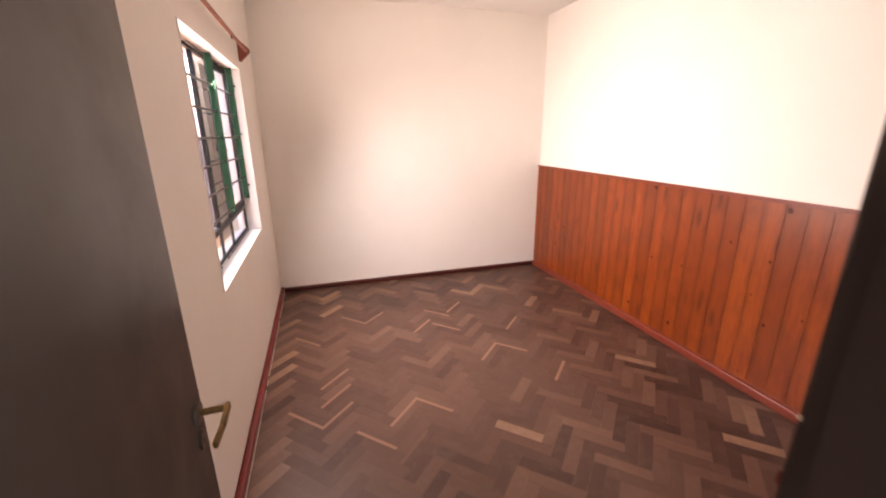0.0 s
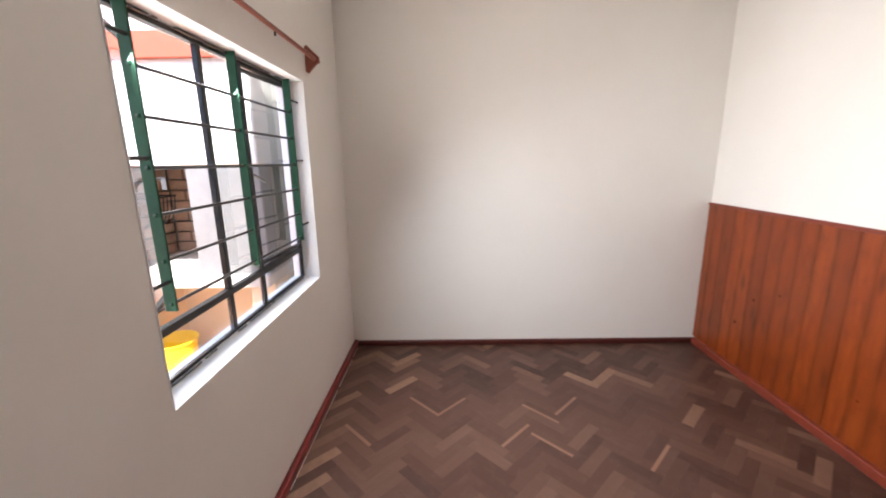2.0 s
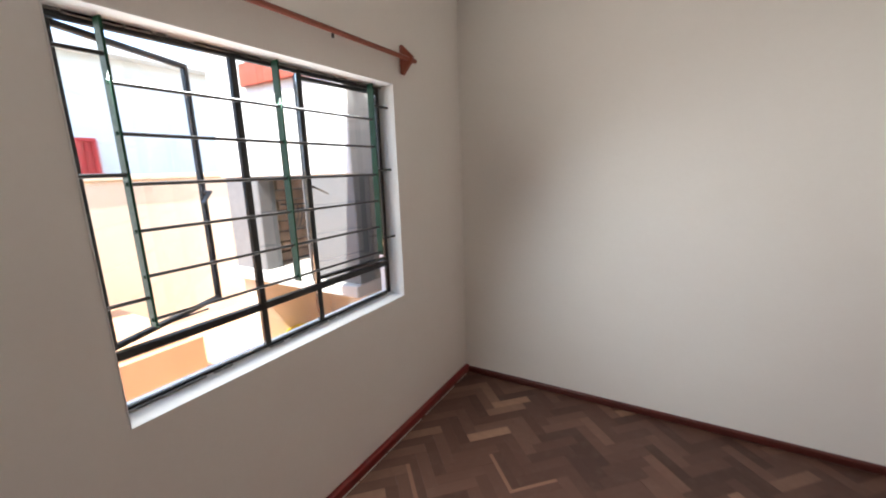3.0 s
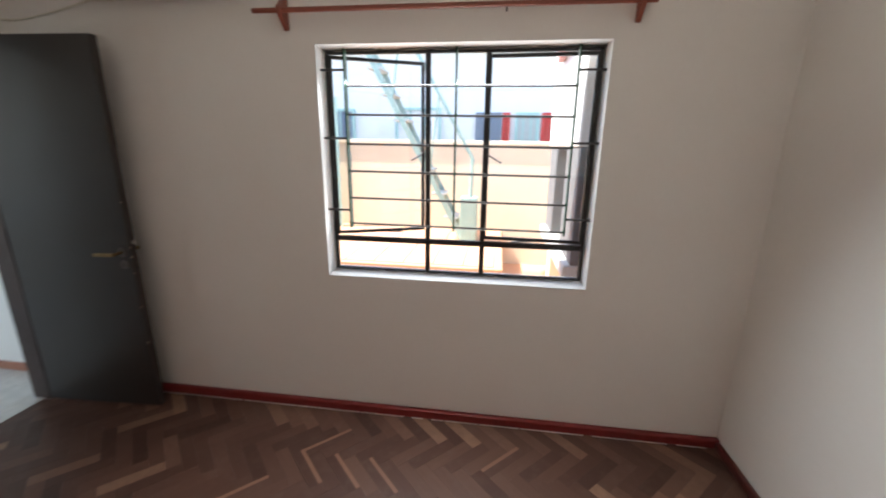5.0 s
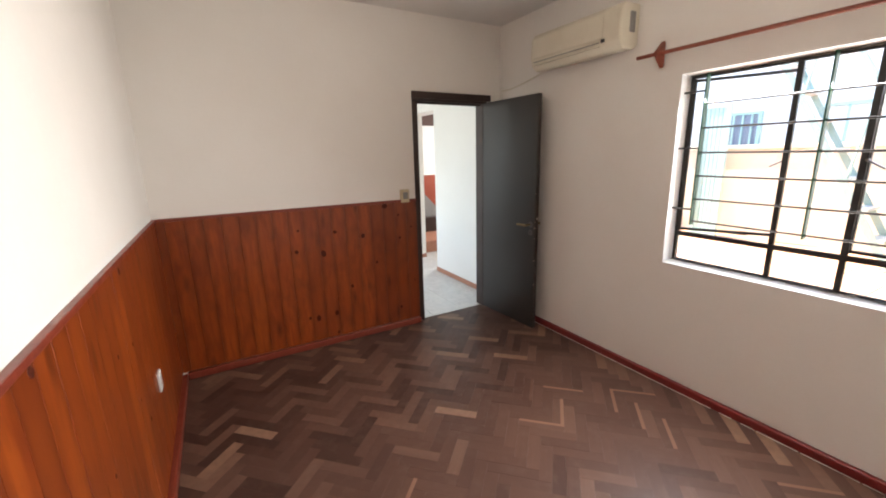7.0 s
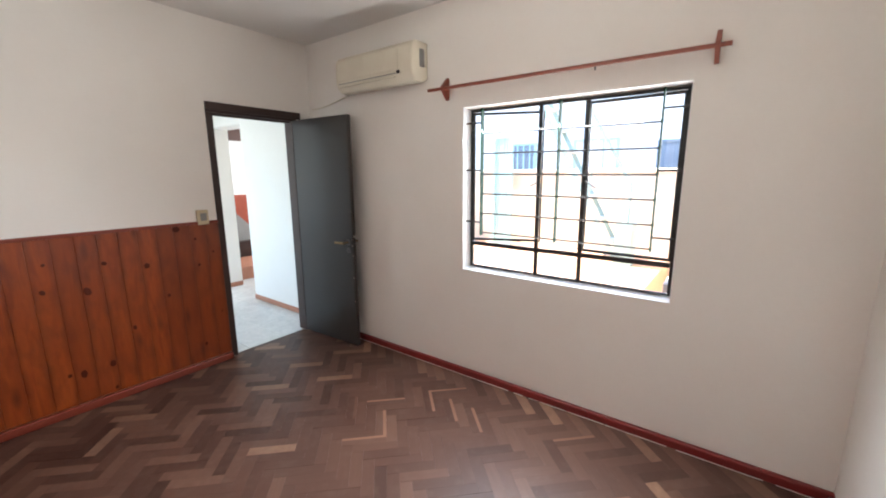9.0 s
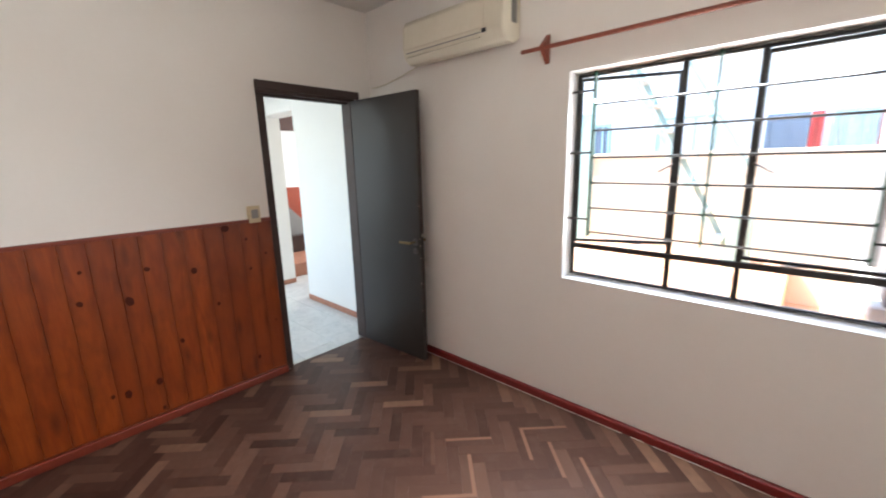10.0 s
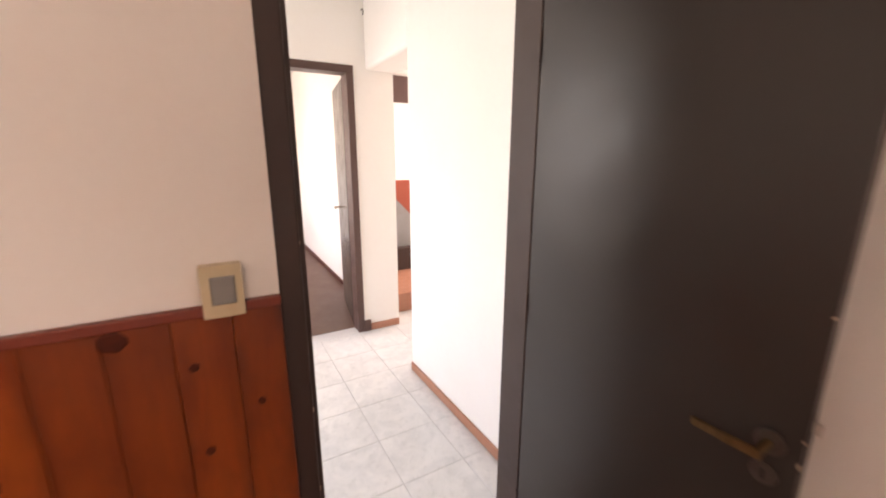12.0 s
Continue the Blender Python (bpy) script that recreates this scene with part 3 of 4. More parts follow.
# ---- curtain rod ----
rod = thing("curtain_rod", (WX, 2.75, 2.137), "orange-brown wooden curtain rod on two pointed brackets above the window", "curtain rod")
part("pole", tube((-0.205, 1.845, 2.140), (-0.205, 3.632, 2.136), 0.0115, 14), RODWOOD, rod, "", True)
for by in (1.983, 3.576):
    part("bracket", prism(((WX, 2.070), (WX + 0.012, 2.062), (WX + 0.078, 2.128), (WX + 0.078, 2.150), (WX + 0.012, 2.214), (WX, 2.206)), (by - 0.010, by + 0.010)), RODWOOD, rod, "pointed wooden bracket")
part("hook", bar_between((-0.205, 3.02, 2.125), (-0.205, 3.02, 2.108), 0.008, 0.008), RODSTEEL, rod)

# ---- air conditioner ----
AY0, AY1, AZ0, AZ1, AXF = 0.985, 1.800, 2.205, 2.475, -0.075
ac = thing("air_conditioner", (WX, 1.4, AZ0), "cream split air conditioner mounted high beside the door", "air conditioner")
shell = ((WX, AZ0 + 0.03), (WX + 0.05, AZ0), (AXF - 0.05, AZ0), (AXF - 0.012, AZ0 + 0.035), (AXF, AZ0 + 0.09), (AXF - 0.004, AZ1 - 0.05), (AXF - 0.03, AZ1 - 0.008), (AXF - 0.05, AZ1), (WX, AZ1))
bm = prism(shell, (AY0, AY1))
bmesh.ops.bevel(bm, geom=bm.edges[:], offset=0.006, segments=2, affect="EDGES")
part("body", bm, CREAM, ac, "", True)
part("front_panel", boxes((AXF - 0.004, AY0 + 0.03, AZ0 + 0.082, AXF + 0.003, AY1 - 0.13, AZ1 - 0.045), bevel=0.004, seg=2), CREAM, ac, "", True)
part("louvre", bar_between((AXF - 0.021, AY0 + 0.04, AZ0 + 0.036), (AXF - 0.021, AY1 - 0.16, AZ0 + 0.036), 0.052, 0.006), CREAM, ac)
part("outlet_slot", boxes((AXF - 0.012, AY0 + 0.035, AZ0 + 0.058, AXF - 0.0005, AY1 - 0.155, AZ0 + 0.062)), GREYPLASTIC, ac)
part("display", boxes((AXF - 0.008, AY1 - 0.145, AZ0 + 0.055, AXF + 0.001, AY1 - 0.115, AZ0 + 0.078), bevel=0.003), BLACKPLASTIC, ac, "small black display window")
part("side_panel", boxes((WX + 0.045, AY1 - 0.002, AZ0 + 0.10, WX + 0.095, AY1 + 0.004, AZ1 - 0.05), bevel=0.006, seg=2), GREYPLASTIC, ac, "grey rounded side cover")
cord = bpy.data.curves.new("power_cord", "CURVE")
cord.dimensions, cord.bevel_depth, cord.bevel_resolution = "3D", 0.0045, 2
sp = cord.splines.new("NURBS")
pts = ((-0.20, 1.02, 2.212), (-0.235, 0.90, 2.205), (-0.252, 0.72, 2.175), (-0.253, 0.55, 2.150), (-0.254, 0.44, 2.148), (-0.254, 0.40, 2.150))
sp.points.add(len(pts) - 1)
for p, q in zip(sp.points, pts):
    p.co = (*q, 1)
sp.use_endpoint_u, sp.order_u = True, 3
cord.materials.append(CREAM)
tagged(new("power_cord", cord), "thin white cable sagging from the air conditioner", "cable")

# ---- switch and socket ----
switch = thing("light_switch", (0.80, SY, 1.22), "yellowed light switch plate set over the panel rail beside the door", "light switch")
part("plate", boxes((0.762, SY, 1.168, 0.841, SY + 0.030, 1.281), bevel=0.004, seg=2), PLATE, switch, "", True)
part("rocker", boxes((0.777, SY + 0.030, 1.198, 0.823, SY + 0.035, 1.258), bevel=0.002), GREYPLASTIC, switch, "grey rocker")
socket = thing("wall_socket", (EX, 1.28, 0.475), "small white socket plate on the pine boards", "socket")
part("plate", boxes((EX - PT - 0.010, 1.245, 0.425, EX - PT, 1.315, 0.525), bevel=0.003, seg=2), WHITEPLASTIC, socket, "", True)
for dz in (-0.018, 0.018):
    part("hole", tube((EX - PT - 0.0105, 1.28, 0.475 + dz), (EX - PT - 0.0100, 1.28, 0.475 + dz), 0.004, 10), BLACKPLASTIC, socket)

# ---- hall ----
HX, PY0, PY1 = -0.30, -1.07, -1.85
solid("wall_hall_west", boxes((HX - 0.17, PY0, -0.1, HX, SB, 2.85)), PLASTER, "white plastered hall wall", "wall", "structure")
solid("wall_hall_south", boxes((-0.53, PY1 - 0.12, -0.1, -0.205, PY1, 2.85), (-0.205, PY1 - 0.12, 2.155, 0.66, PY1, 2.85), (0.66, PY1 - 0.12, -0.1, 3.0, PY1, 2.85)),
      PLASTER, "white plastered hall wall with a second doorway", "wall", "structure")
solid("wall_hall_bulkhead", boxes((HX - 0.26, PY1, 2.13, HX, PY0, 2.85), bevel=0.03, seg=4), PLASTER, "white plastered beam over the passage", "wall", "structure", smooth=True)
solid("wall_hall_north", boxes((EX + 0.2, SB, -0.1, 3.2, SB + 0.15, 2.85)), PLASTER, "white plastered hall wall", "wall", "structure")
solid("wall_hall_east", boxes((3.0, PY1, -0.1, 3.2, SB, 0.85), (3.0, PY1, 2.25, 3.2, SB, 2.85), (3.0, PY1, 0.85, 3.2, -1.55, 2.25), (3.0, -0.15, 0.85, 3.2, SB, 2.25)),
      PLASTER, "white plastered wall with a window opening", "wall", "structure")
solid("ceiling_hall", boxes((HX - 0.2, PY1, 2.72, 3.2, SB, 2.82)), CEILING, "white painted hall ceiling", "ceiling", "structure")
skirting("baseboard_hall_west", HX, PY0, HX + 0.013, SB, 0.062, CLAY, "clay-coloured skirting along the hall wall")
skirting("baseboard_hall_south", -0.53, PY1, -0.255, PY1 + 0.013, 0.062, CLAY, "clay-coloured skirting on the wall beside the second door")
solid("wall_passage_north", boxes((-3.2, PY0, -0.1, HX - 0.17, PY0 + 0.15, 2.85)), PLASTER, "white plastered passage wall", "wall", "structure")
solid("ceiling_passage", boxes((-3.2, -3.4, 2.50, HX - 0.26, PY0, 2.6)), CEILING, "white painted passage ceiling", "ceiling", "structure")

hall_floor = thing("floor_hall", (0, -0.9, 0), "pale grey-beige stone-look floor tiles with thin grout lines", "floor", kind="structure")
part("grout_bed", boxes((-3.2, -2.1, -0.1, 3.2, 0.310, -0.004)), GROUT, hall_floor)

# second doorway and the room behind it
frame2 = thing("door_2", (0.2, PY1, 0), "brown-painted door frame of the second room", "door frame", kind="structure")
part("jamb", boxes((-0.205, PY1 - 0.13, 0, -0.15, PY1 + 0.012, 2.10), bevel=0.003), BROWNFRAME, frame2)
part("jamb", boxes((0.605, PY1 - 0.13, 0, 0.66, PY1 + 0.012, 2.10), bevel=0.003), BROWNFRAME, frame2)
part("head", boxes((-0.205, PY1 - 0.13, 2.10, 0.66, PY1 + 0.012, 2.155), bevel=0.003), BROWNFRAME, frame2)
part("plinth", boxes((-0.262, PY1, 0, -0.198, PY1 + 0.02, 0.10), bevel=0.003), BROWNFRAME, frame2, "dark block at the foot of the frame")
leaf2 = thing("door_leaf", (-0.14, PY1 - 0.13, 0), "flush dark-brown door opened into the second room", "door")
bm = boxes((-0.035, -0.72, 0.008, 0.0, 0.0, 2.085), bevel=0.003)
m2 = Matrix.Translation((-0.150, PY1 - 0.135, 0)) @ Matrix.Rotation(radians(-9), 4, "Z")
bm.transform(m2)
part("panel", bm, GLOSSDOOR, leaf2)
bm = tube((0.0, -0.665, 1.0), (0.05, -0.665, 1.0), 0.008, 10)
tube((0.045, -0.665, 1.0), (0.045, -0.56, 1.0), 0.007, 10, bm=bm)
bm.transform(m2)
part("lever_handle", bm, BRASS, leaf2, "", True)
solid("wall_bedroom", boxes((-0.56, -5.75, -0.1, -0.40, PY1 - 0.12, 2.85), (-0.40, -5.90, -0.1, 2.3, -5.75, 2.85), (2.1, -5.75, -0.1, 2.3, -4.65, 2.85), (2.1, -3.15, -0.1, 2.3, PY1 - 0.12, 2.85),
                            (2.1, -4.65, -0.1, 2.3, -3.15, 0.85), (2.1, -4.65, 2.15, 2.3, -3.15, 2.85)), PLASTER, "white plastered walls of the second room", "wall", "structure")
solid("ceiling_bedroom", boxes((-0.40, -5.75, 2.70, 2.1, PY1 - 0.12, 2.8)), CEILING, "white ceiling of the second room", "ceiling", "structure")
skirting("baseboard_bedroom", -0.40, -5.75, -0.386, PY1 - 0.14, 0.055, DARKSKIRT, "dark skirting in the second room")
solid("floor_bedroom", boxes((-0.40, -5.75, -0.1, 2.1, PY1 - 0.125, 0.0)), PARQUET_REST, "brown wooden floor of the second room", "floor", "structure")

bm = bmesh.new()
bend = [(PY1, 2.545), (PY1 + 0.03, 2.545), (PY1 + 0.045, 2.53), (PY1 + 0.04, 2.51), (PY1 + 0.025, 2.508)]
for (ya, za), (yb, zb) in zip(bend, bend[1:]):
    tube((-0.29, ya, za), (-0.29, yb, zb), 0.004, 8, bm=bm)
solid("wall_hook", bm, DULLSTEEL, "small grey wire hook high on the hall wall", "hook", smooth=True)

# step, stair flank and window at the end of the passage
solid("step", boxes((-3.2, -3.4, -0.1, -0.57, -2.1, 0.185), bevel=0.006, seg=2), CLAY, "low clay-tiled step at the end of the passage", "step", "structure")
solid("wall_stair", boxes((-3.2, -3.6, 0, -0.56, -3.4, 1.20), (-3.2, -3.6, 2.12, -0.56, -3.4, 2.7), (-3.2, -3.6, 1.20, -2.6, -3.4, 2.12), (-0.75, -3.6, 1.20, -0.56, -3.4, 2.12)), PLASTER,
      "white wall with a window over the stair", "wall", "structure")
solid("wall_passage_west", boxes((-3.4, -3.6, -0.1, -3.2, PY0 + 0.15, 2.85)), PLASTER, "white plastered end wall of the passage", "wall", "structure")
solid("window_blind", boxes((-2.6, -3.44, 1.2, -0.75, -3.43, 2.12)), BLIND, "white blind drawn down over a bright window", "blind")
solid("pelmet", boxes((-2.7, -3.398, 2.12, -0.65, -3.36, 2.42), bevel=0.004), BROWNFRAME, "brown wooden pelmet above the blind", "pelmet")
solid("red_dado", boxes((-3.19, -3.398, 0.19, -0.57, -3.385, 1.195)), REDPAINT, "red-painted dado below the window", "dado", "structure")
flank = prism(((-0.58, 0.19), (-3.1, 0.19), (-1.65, 0.42), (-0.58, 1.52)), (-3.30, -3.22), "y")
solid("stair_flank", flank, SLATE, "grey sloping stair flank", "stair flank", "structure")
solid("stair_base", boxes((-3.1, -2.95, 0.187, -0.58, -2.85, 0.45), bevel=0.004), EBONYFRAME, "dark low plinth in front of the stair", "plinth", "structure")

# ---- outside ----
solid("ground", boxes((-400, -400, -0.25, 400, 400, -0.12)), GROUND, "dry bare ground", "ground", "structure")
solid("courtyard_pavement", boxes((-3.5, -0.92, -0.11, OUT, 9.0, 0.0)), PAVING, "terracotta courtyard paving", "pavement", "structure")
solid("roof_slab", boxes((OUT - 0.02, -6.0, 2.85, 3.3, NY + 0.3, 2.92)), WHITEWALL, "flat concrete roof slab", "roof", "structure")
terrace = solid("terrace", boxes((-3.5, -0.5, 0.0, -1.75, 3.1, 0.46), bevel=0.01), PAVING, "raised orange terrace against the boundary wall", "terrace", "structure")
solid("boundary_wall", boxes((-3.66, -0.92, -0.1, -3.5, 9.0, 1.55), (-3.69, -0.92, 1.55, -3.47, 9.0, 1.60), bevel=0.006), YELLOWWALL, "pale yellow rendered boundary wall with a coping", "boundary wall", "structure")
solid("courtyard_wall_north", boxes((-3.5, 5.2, -0.1, OUT, 5.35, 2.6)), WHITEWALL, "white rendered courtyard wall", "wall", "structure")

TT = 0.285
paver = to_mesh("tile", boxes((0.003, 0.003, 0.0, TT - 0.003, TT - 0.003, 0.012), bevel=0.003), PAVING)
for i in range(6):
    for j in range(12):
        ob = new("tile", paver)
        ob.parent = terrace
        ob.location = (-3.49 + i * TT, -0.40 + j * TT, 0.458)

# steel stair
stair = thing("steel_stair", (-2.9, 2.5, 0.46), "steep green-grey steel stair with open treads and a handrail", "stair")
SA, SC = Vector((-3.12, 2.64, 0.47)), Vector((-3.12, 1.32, 2.95))
for dx in (0, 0.34):
    part("stringer", bar_between(SA + Vector((dx, 0, 0)), SC + Vector((dx, 0, 0)), 0.016, 0.055), STAIRSTEEL, stair)
for k in range(9):
    p = SA.lerp(SC, (k + 0.95) / 9.2)
    part("tread", boxes((p.x, p.y - 0.09, p.z - 0.012, p.x + 0.34, p.y + 0.07, p.z + 0.012), bevel=0.002), TREAD, stair)
rail0, rail1, rail2 = Vector((-2.80, 2.72, 0.95)), Vector((-2.80, 2.73, 1.40)), Vector((-2.80, 1.45, 3.64))
part("handrail", tube(rail1, rail2, 0.02, 10), STAIRSTEEL, stair, "", True)
part("newel_post", tube(rail0, rail1, 0.02, 10), STAIRSTEEL, stair, "", True)
for f in (0.3, 0.62, 0.93):
    a = SA.lerp(SC, f) + Vector((0.34, 0, 0))
    b = rail1.lerp(rail2, f)
    part("baluster", tube(a, (b.x, b.y, b.z), 0.011, 8), STAIRSTEEL, stair, "", True)
solid("stair_pedestal", boxes((-2.95, 2.61, 0.46, -2.72, 2.80, 0.97), bevel=0.012, seg=2), STAIRSTEEL, "green-grey painted pedestal at the foot of the stair", "pedestal")

# built-in barbecue
bbq = thing("barbecue", (-1.2, 3.8, 0), "built-in brick barbecue with grey cement slabs and a white hood", "barbecue")
BY = 3.45
for px in (-1.80, -0.71):
    part("pier", boxes((px, BY + 0.04, 0, px + 0.16, 4.35, 0.80), bevel=0.006), YELLOWWALL, bbq)
part("back_wall", boxes((-1.64, 4.20, 0, -0.71, 4.35, 0.80)), YELLOWWALL, bbq)
part("hearth_slab", boxes((-1.84, BY - 0.04, 0.80, -0.55, 4.38, 0.88), bevel=0.008), CEMENT, bbq)
part("side_slab", boxes((-1.80, BY, 0.88, -1.44, BY + 0.14, 1.545), bevel=0.006), DARKSLAB, bbq)
part("side_slab", boxes((-0.99, BY, 0.88, -0.55, BY + 0.14, 1.545), bevel=0.006), DARKSLAB, bbq)
part("hood", boxes((-1.84, BY - 0.01, 1.545, -0.55, 4.36, 3.4), bevel=0.008), WHITEWALL, bbq, "white rendered hood and chimney")
part("side_wall", boxes((-1.80, BY + 0.14, 0.88, -1.62, 4.36, 1.545)), MORTAR, bbq)
part("side_wall", boxes((-0.70, BY + 0.14, 0.88, -0.55, 4.36, 1.545)), MORTAR, bbq)
part("fireback_bed", boxes((-1.62, 4.17, 0.88, -0.70, 4.36, 1.545)), MORTAR, bbq)
beam = solid("fascia_beam", boxes((-1.42, 3.40, 2.12, -0.50, 3.437, 2.26), bevel=0.004), REDPAINT, "red-oxide painted timber fascia above the barbecue", "fascia", "structure")
rack = thing("grill_basket", (-1.5, 3.85, 1.2), "black wire basket hung on the brick side of the barbecue", "grill basket")
part("rim", tube((-1.43, 3.72, 1.33), (-1.43, 3.98, 1.33), 0.006, 8), BLACKPLASTIC, rack)
for ry in (3.72, 3.98):
    part("rim_end", tube((-1.565, ry, 1.33), (-1.43, ry, 1.33), 0.006, 8), BLACKPLASTIC, rack)
for k in range(7):
    y = 3.73 + k * 0.04
    bm = bmesh.new()
    bend = [(-1.43, 1.33), (-1.44, 1.24), (-1.475, 1.16), (-1.565, 1.11)]
    for (xa, za), (xb, zb) in zip(bend, bend[1:]):
        tube((xa, y, za), (xb, y, zb), 0.004, 6, bm=bm)
    part("wire", bm, BLACKPLASTIC, rack)

# bucket
bucket = thing("bucket", (-1.47, 3.76, 0), "yellow plastic bucket on the paving", "bucket")
BC = Vector((-1.47, 3.76, 0))
bm = bmesh.new()
bmesh.ops.create_cone(bm, cap_ends=False, segments=28, radius1=0.12, radius2=0.155, depth=0.30, matrix=Matrix.Translation(BC + Vector((0, 0, 0.15))))
bmesh.ops.create_circle(bm, cap_ends=True, segments=28, radius=0.121, matrix=Matrix.Translation(BC + Vector((0, 0, 0.004))))
bmesh.ops.solidify(bm, geom=bm.faces[:], thickness=0.004)
part("tub", bm, YELLOWPLASTIC, bucket, "", True)
bm = bmesh.new()
for k in range(28):
    a, b = 2 * math.pi * k / 28, 2 * math.pi * (k + 1) / 28
    tube(BC + Vector((0.158 * math.cos(a), 0.158 * math.sin(a), 0.296)), BC + Vector((0.158 * math.cos(b), 0.158 * math.sin(b), 0.296)), 0.007, 6, bm=bm)
part("rim", bm, YELLOWPLASTIC, bucket, "", True)

# teal gate post and the neighbour's house
gate = thing("steel_gate", (-3.2, 1.0, 0), "tall teal-painted steel gate leaf", "gate")
part("gate_frame", boxes((-3.30, 0.66, 0.46, -3.26, 0.70, 2.1), (-3.30, 0.94, 0.46, -3.26, 0.98, 2.1), (-3.30, 0.70, 2.05, -3.26, 0.94, 2.1), (-3.30, 0.70, 0.47, -3.26, 0.94, 0.54)), TEAL, gate)
for k in range(5):
    part("gate_slat", boxes((-3.288, 0.704 + k * 0.048, 0.54, -3.272, 0.744 + k * 0.048, 2.05)), TEAL, gate)

house = thing("neighbour_house", (-6, 3, 0), "white rendered neighbouring house with small shuttered windows", "house")
HF = -5.0
part("wall", boxes((HF - 4, -8, 0, HF, 12, 3.0)), WHITEWALL, house)
part("roof", boxes((HF - 4.2, -8.2, 3.0, HF + 0.25, 12.2, 3.12)), WHITEWALL, house)


def house_window(ya, yb, za, zb, rim, fill, label, bars=2):
    w = part("window", boxes((HF, ya, za, HF + 0.05, ya + 0.04, zb), (HF, yb - 0.04, za, HF + 0.05, yb, zb), (HF, ya + 0.04, zb - 0.04, HF + 0.05, yb - 0.04, zb),
                             (HF, ya + 0.04, za, HF + 0.05, yb - 0.04, za + 0.04)), rim, house, label)
    part("shutter", boxes((HF, ya + 0.04, za + 0.04, HF + 0.02, yb - 0.04, zb - 0.04)), fill, w)
    for k in range(bars):
        y = ya + (yb - ya) * (k + 1) / (bars + 1)
        part("bar", boxes((HF + 0.02, y - 0.012, za + 0.04, HF + 0.04, y + 0.012, zb - 0.04)), rim, w)


house_window(1.30, 2.06, 1.30, 2.12, TEAL, WHITEWALL, "teal-framed window", 2)
house_window(2.62, 3.04, 1.45, 2.05, BLUEGREY, BLUEGREY, "dark blue shutter", 1)
house_window(3.05, 3.17, 1.45, 2.05, REDCLOTH, REDCLOTH, "red curtain edge", 0)
house_window(3.25, 3.62, 1.45, 2.05, TEAL, TREAD, "pale window behind teal bars", 2)
house_window(3.66, 3.86, 1.45, 2.05, REDCLOTH, REDCLOTH, "red curtain in a window", 1)
house_window(0.10, 0.60, 1.45, 2.10, TEAL, BLUEGREY, "small teal-barred window", 3)

# ---- barbecue bricks ----
def brick_mesh(w, h, d):
    bm = boxes((0, 0, 0, w, d, h), bevel=0.004)
    return to_mesh("brick", bm, BRICK)


BW, BH, BD = 0.218, 0.068, 0.05
brick = brick_mesh(BW, BH, BD)
half = brick_mesh(BW / 2 - 0.005, BH, BD)
for row in range(8):
    z = 0.885 + row * 0.08
    x = -1.565
    first = row % 2 == 1
    while x < -0.76:
        me, w = (half, BW / 2 - 0.005) if first else (brick, BW)
        if x + w > -0.69:
            me, w = half, BW / 2 - 0.005
        ob = new("brick", me)
        ob.parent = bbq
        ob.matrix_parent_inverse = Matrix.Translation(-bbq.location)
        ob.location = (x, 4.125 + random.uniform(-0.004, 0.004), z)
        x += w + 0.012
        first = False

side_full, side_half = (to_mesh("brick", boxes((0, 0, 0, BD, w, BH), bevel=0.004), BRICK) for w in (0.2, 0.095))
for row in range(8):
    y = 3.60
    for k in range(3):
        me, w = (side_half, 0.095) if (k == 0 and row % 2) else (side_full, 0.2)
        if y + w > 4.12:
            me, w = side_half, 0.095
        ob = new("brick", me)
        ob.parent = bbq
        ob.matrix_parent_inverse = Matrix.Translation(-bbq.location)
        ob.location = (-1.622 + random.uniform(-0.003, 0.003), y, 0.885 + row * 0.08)
        y += w + 0.012

# ---- hall tiles ----
TS, GAP = 0.33, 0.0022


def tile_mesh(w, d):
    bm = bmesh.new()
    block(bm, GAP / 2, GAP / 2, -0.012, w - GAP / 2, d - GAP / 2, 0.0, bevel=0.0012)
    return to_mesh("tile", bm, TILE)


tile = tile_mesh(TS, TS)
made = {}
for i in range(-9, 10):
    for j in range(-6, 6):
        xa, ya = 0.18 + i * TS, -0.815 + j * TS
        xb, yb = xa + TS, ya + TS
        inside = xa > HX - 0.4
        xa, xb = max(xa, -3.2 if yb < PY0 + 0.02 else HX), min(xb, 3.0)
        ya, yb = max(ya, PY1 if xa > -0.55 else -2.1), min(yb, SB if (xb < DX0 or xa > DX1) else 0.308)
        if xb - xa < 0.01 or yb - ya < 0.01:
            continue
        key = (round(xb - xa, 3), round(yb - ya, 3))
        if key not in made:
            made[key] = tile if key == (TS, TS) else tile_mesh(*key)
        ob = new("tile", made[key])
        ob.parent = hall_floor
        ob.matrix_parent_inverse = Matrix.Translation(-hall_floor.location)
        ob.location = (xa, ya, 0)

# ---- parquet ----
floor = thing("floor", (1.2, 2.3, 0), "dark brown oak parquet laid in herringbone with a few pale blocks", "floor", kind="structure")
part("screed", boxes((WX, SY, -0.1, EX, NY, -0.006), (DX0, 0.310, -0.1, DX1, SY, -0.006)), SCREED, floor)
PL, PW, PN, JO = 0.26, 0.065, 4, 0.00015


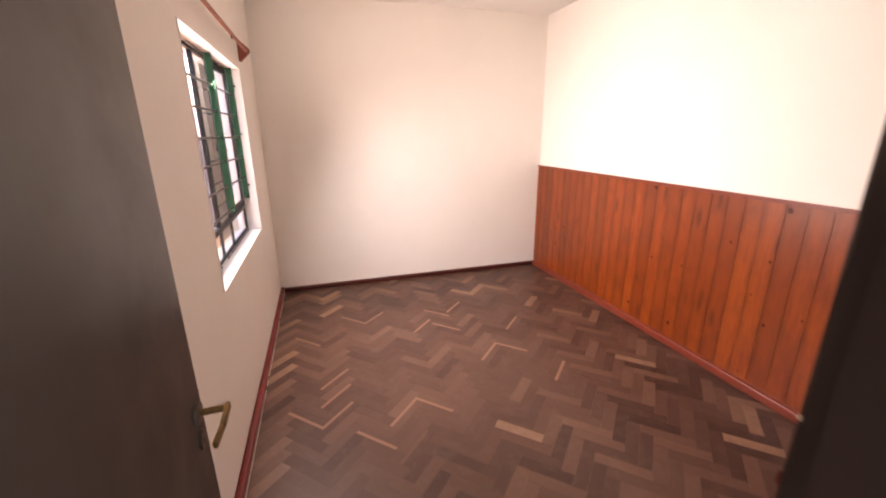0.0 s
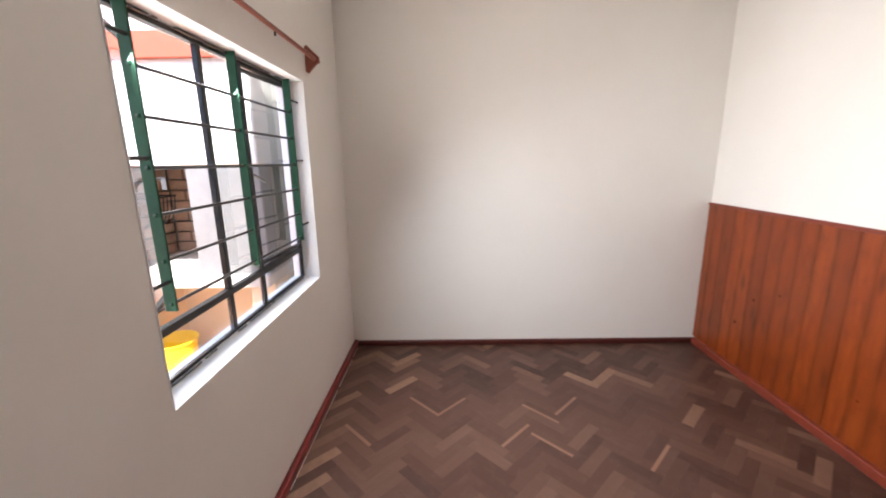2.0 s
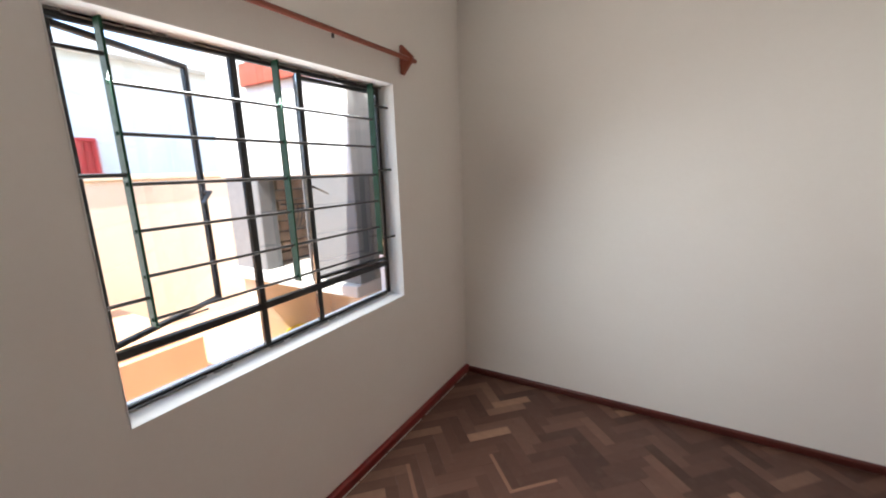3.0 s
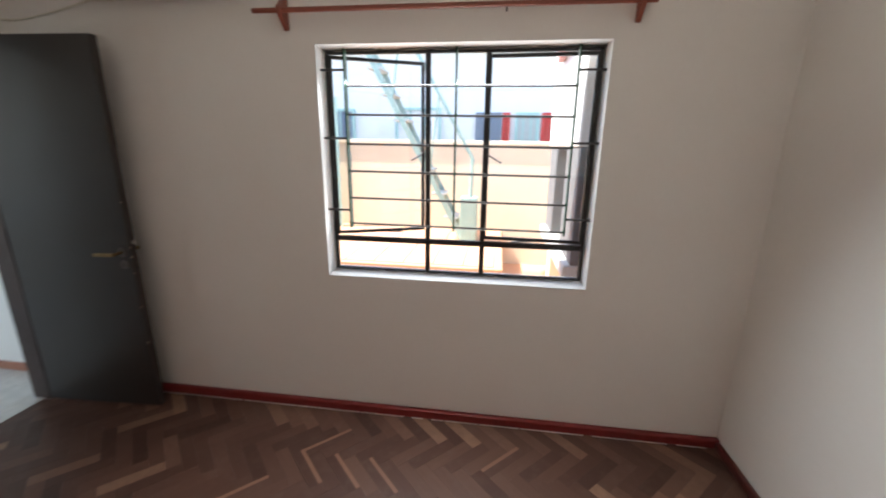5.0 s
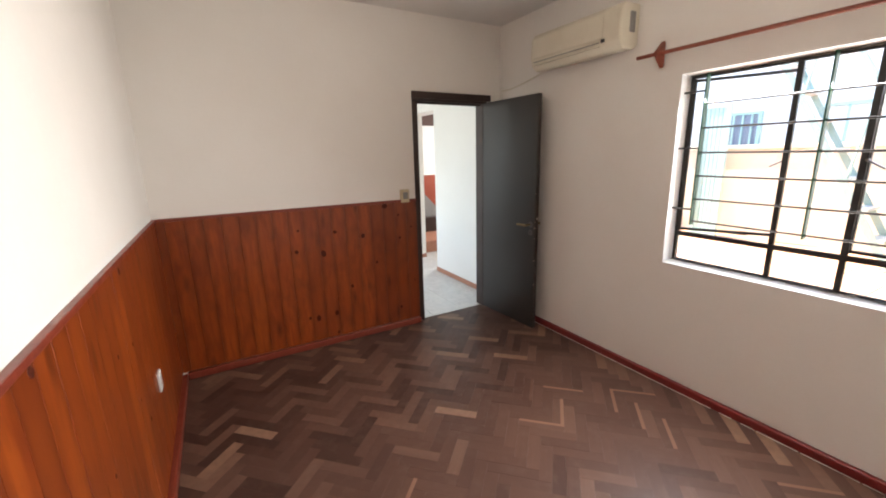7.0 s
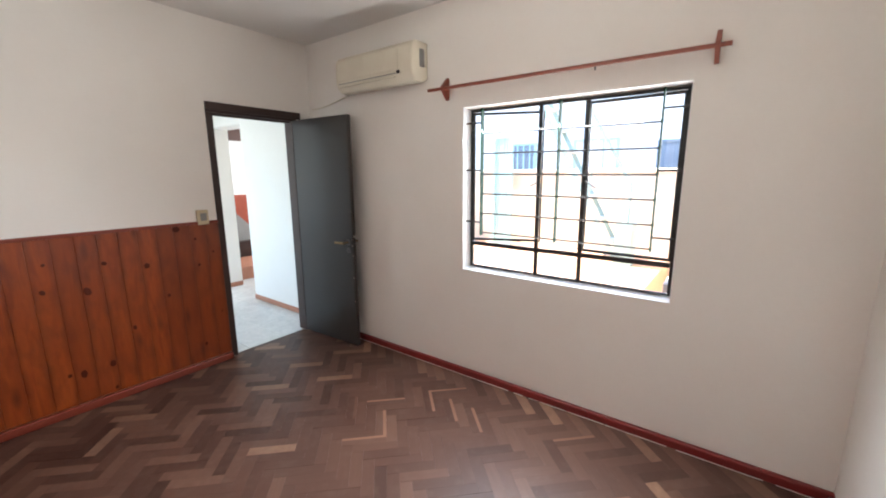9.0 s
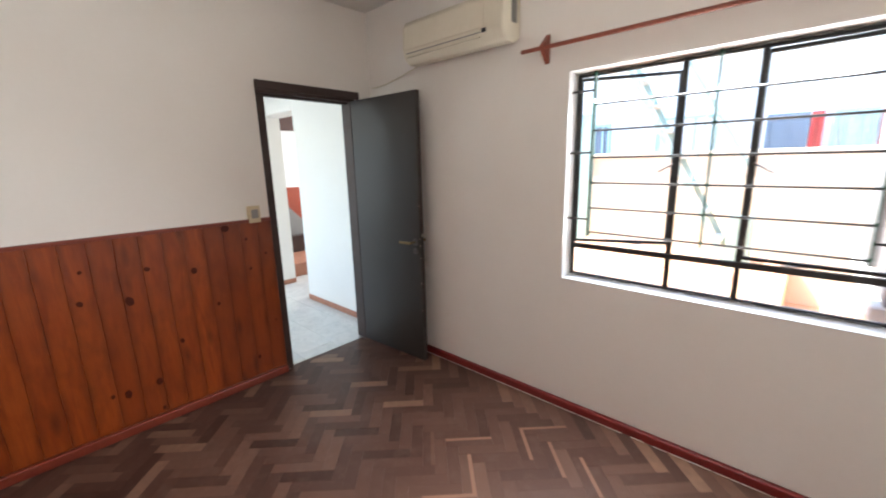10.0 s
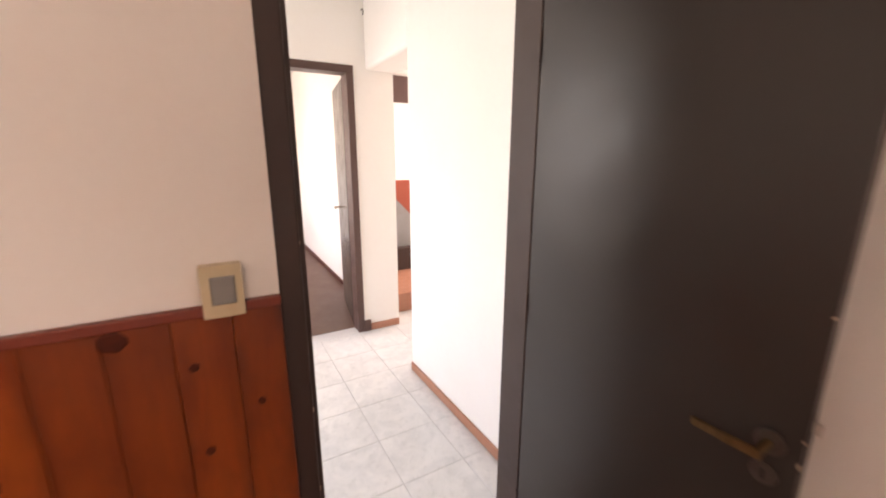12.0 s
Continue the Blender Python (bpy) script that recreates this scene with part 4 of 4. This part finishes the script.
def clip(poly, x0, y0, x1, y1):
    for axis, lim, sign in ((0, x0, 1), (0, x1, -1), (1, y0, 1), (1, y1, -1)):
        out = []
        for k, p in enumerate(poly):
            q = poly[(k + 1) % len(poly)]
            a, b = sign * (p[axis] - lim), sign * (q[axis] - lim)
            if a >= 0:
                out.append(p)
            if a * b < 0:
                f = a / (a - b)
                out.append((p[0] + (q[0] - p[0]) * f, p[1] + (q[1] - p[1]) * f))
        poly = out
        if len(poly) < 3:
            return []
    return poly


def lay(verts, faces, poly, z):
    """A parquet piece with eased upper edges, as raw vertices and faces."""
    n, base = len(poly), len(verts)
    cx, cy = sum(p[0] for p in poly) / n, sum(p[1] for p in poly) / n
    for h, inset in ((-0.010, 0.0), (z - 0.0003, 0.0), (z, 0.00025)):
        for x, y in poly:
            d = math.hypot(x - cx, y - cy) or 1
            verts.append((x - (x - cx) / d * inset, y - (y - cy) / d * inset, h))
    for ring in (0, 1):
        for k in range(n):
            a, b = base + ring * n + k, base + ring * n + (k + 1) % n
            faces.append((a, b, b + n, a + n))
    faces.append(tuple(range(base + 2 * n, base + 3 * n)))


def raw_mesh(name, verts, faces, material):
    me = bpy.data.meshes.new(name)
    me.from_pydata(verts, [], faces)
    me.materials.append(material)
    me.update()
    return me


vs, fs = [], []
lay(vs, fs, [(JO, JO), (PL - JO, JO), (PL - JO, PW - JO), (JO, PW - JO)], 0.0)
block_mesh = raw_mesh("parquet_block", vs, fs, PARQUET)
c45 = math.sqrt(0.5)
rest_v, rest_f = [], []
near = []
PO = Vector((0.145, 2.31))


def world_of(u, v):
    return (PO.x + (u - v) * c45, PO.y + (u + v) * c45)


for row in range(-60, 61):
    for mm in range(-10, 11):
        for upright in (False, True):
            if upright:
                u, v, du, dv = row, row - 2 * PN + 1 + 2 * PN * mm, 1, PN
            else:
                u, v, du, dv = row + 2 * PN * mm, row, PN, 1
            corners = [(u, v), (u + du, v), (u + du, v + dv), (u, v + dv)]
            mid = world_of((u + du / 2) * PW, (v + dv / 2) * PW)
            if not (WX - 0.3 < mid[0] < EX + 0.3 and SY - 0.4 < mid[1] < NY + 0.3):
                continue
            e = JO / PW
            quad = [(u + e, v + e), (u + du - e, v + e), (u + du - e, v + dv - e), (u + e, v + dv - e)]
            poly = [world_of(a * PW, b * PW) for a, b in quad]
            whole = all(WX + 0.01 < p[0] < EX - 0.01 and SY + 0.01 < p[1] < NY - 0.01 for p in poly)
            if whole and -0.2 < mid[0] < 1.9 and 1.75 < mid[1] < 3.55 and len(near) < 300:
                near.append((mid, upright, world_of(u * PW, v * PW), world_of((u + 1) * PW, v * PW)))
                continue
            dz = random.uniform(-0.0003, 0.0003)
            for region in ((WX, SY, EX, NY), (DX0, 0.310, DX1, SY)):
                cut = clip(poly, *region)
                if cut:
                    lay(rest_v, rest_f, cut, dz)
for mid, upright, org, org2 in near:
    ob = new("parquet_block", block_mesh)
    ob.parent = floor
    ob.matrix_parent_inverse = Matrix.Translation(-floor.location)
    start = org2 if upright else org
    ob.matrix_basis = pose(start[0], start[1], random.uniform(-0.0003, 0.0003), random.uniform(-0.25, 0.25), 0, 135 if upright else 45)
rest = new("parquet_rest", raw_mesh("parquet_rest", rest_v, rest_f, PARQUET_REST))
rest.parent = floor
rest.matrix_parent_inverse = Matrix.Translation(-floor.location)
tagged(rest, kind="stuff")
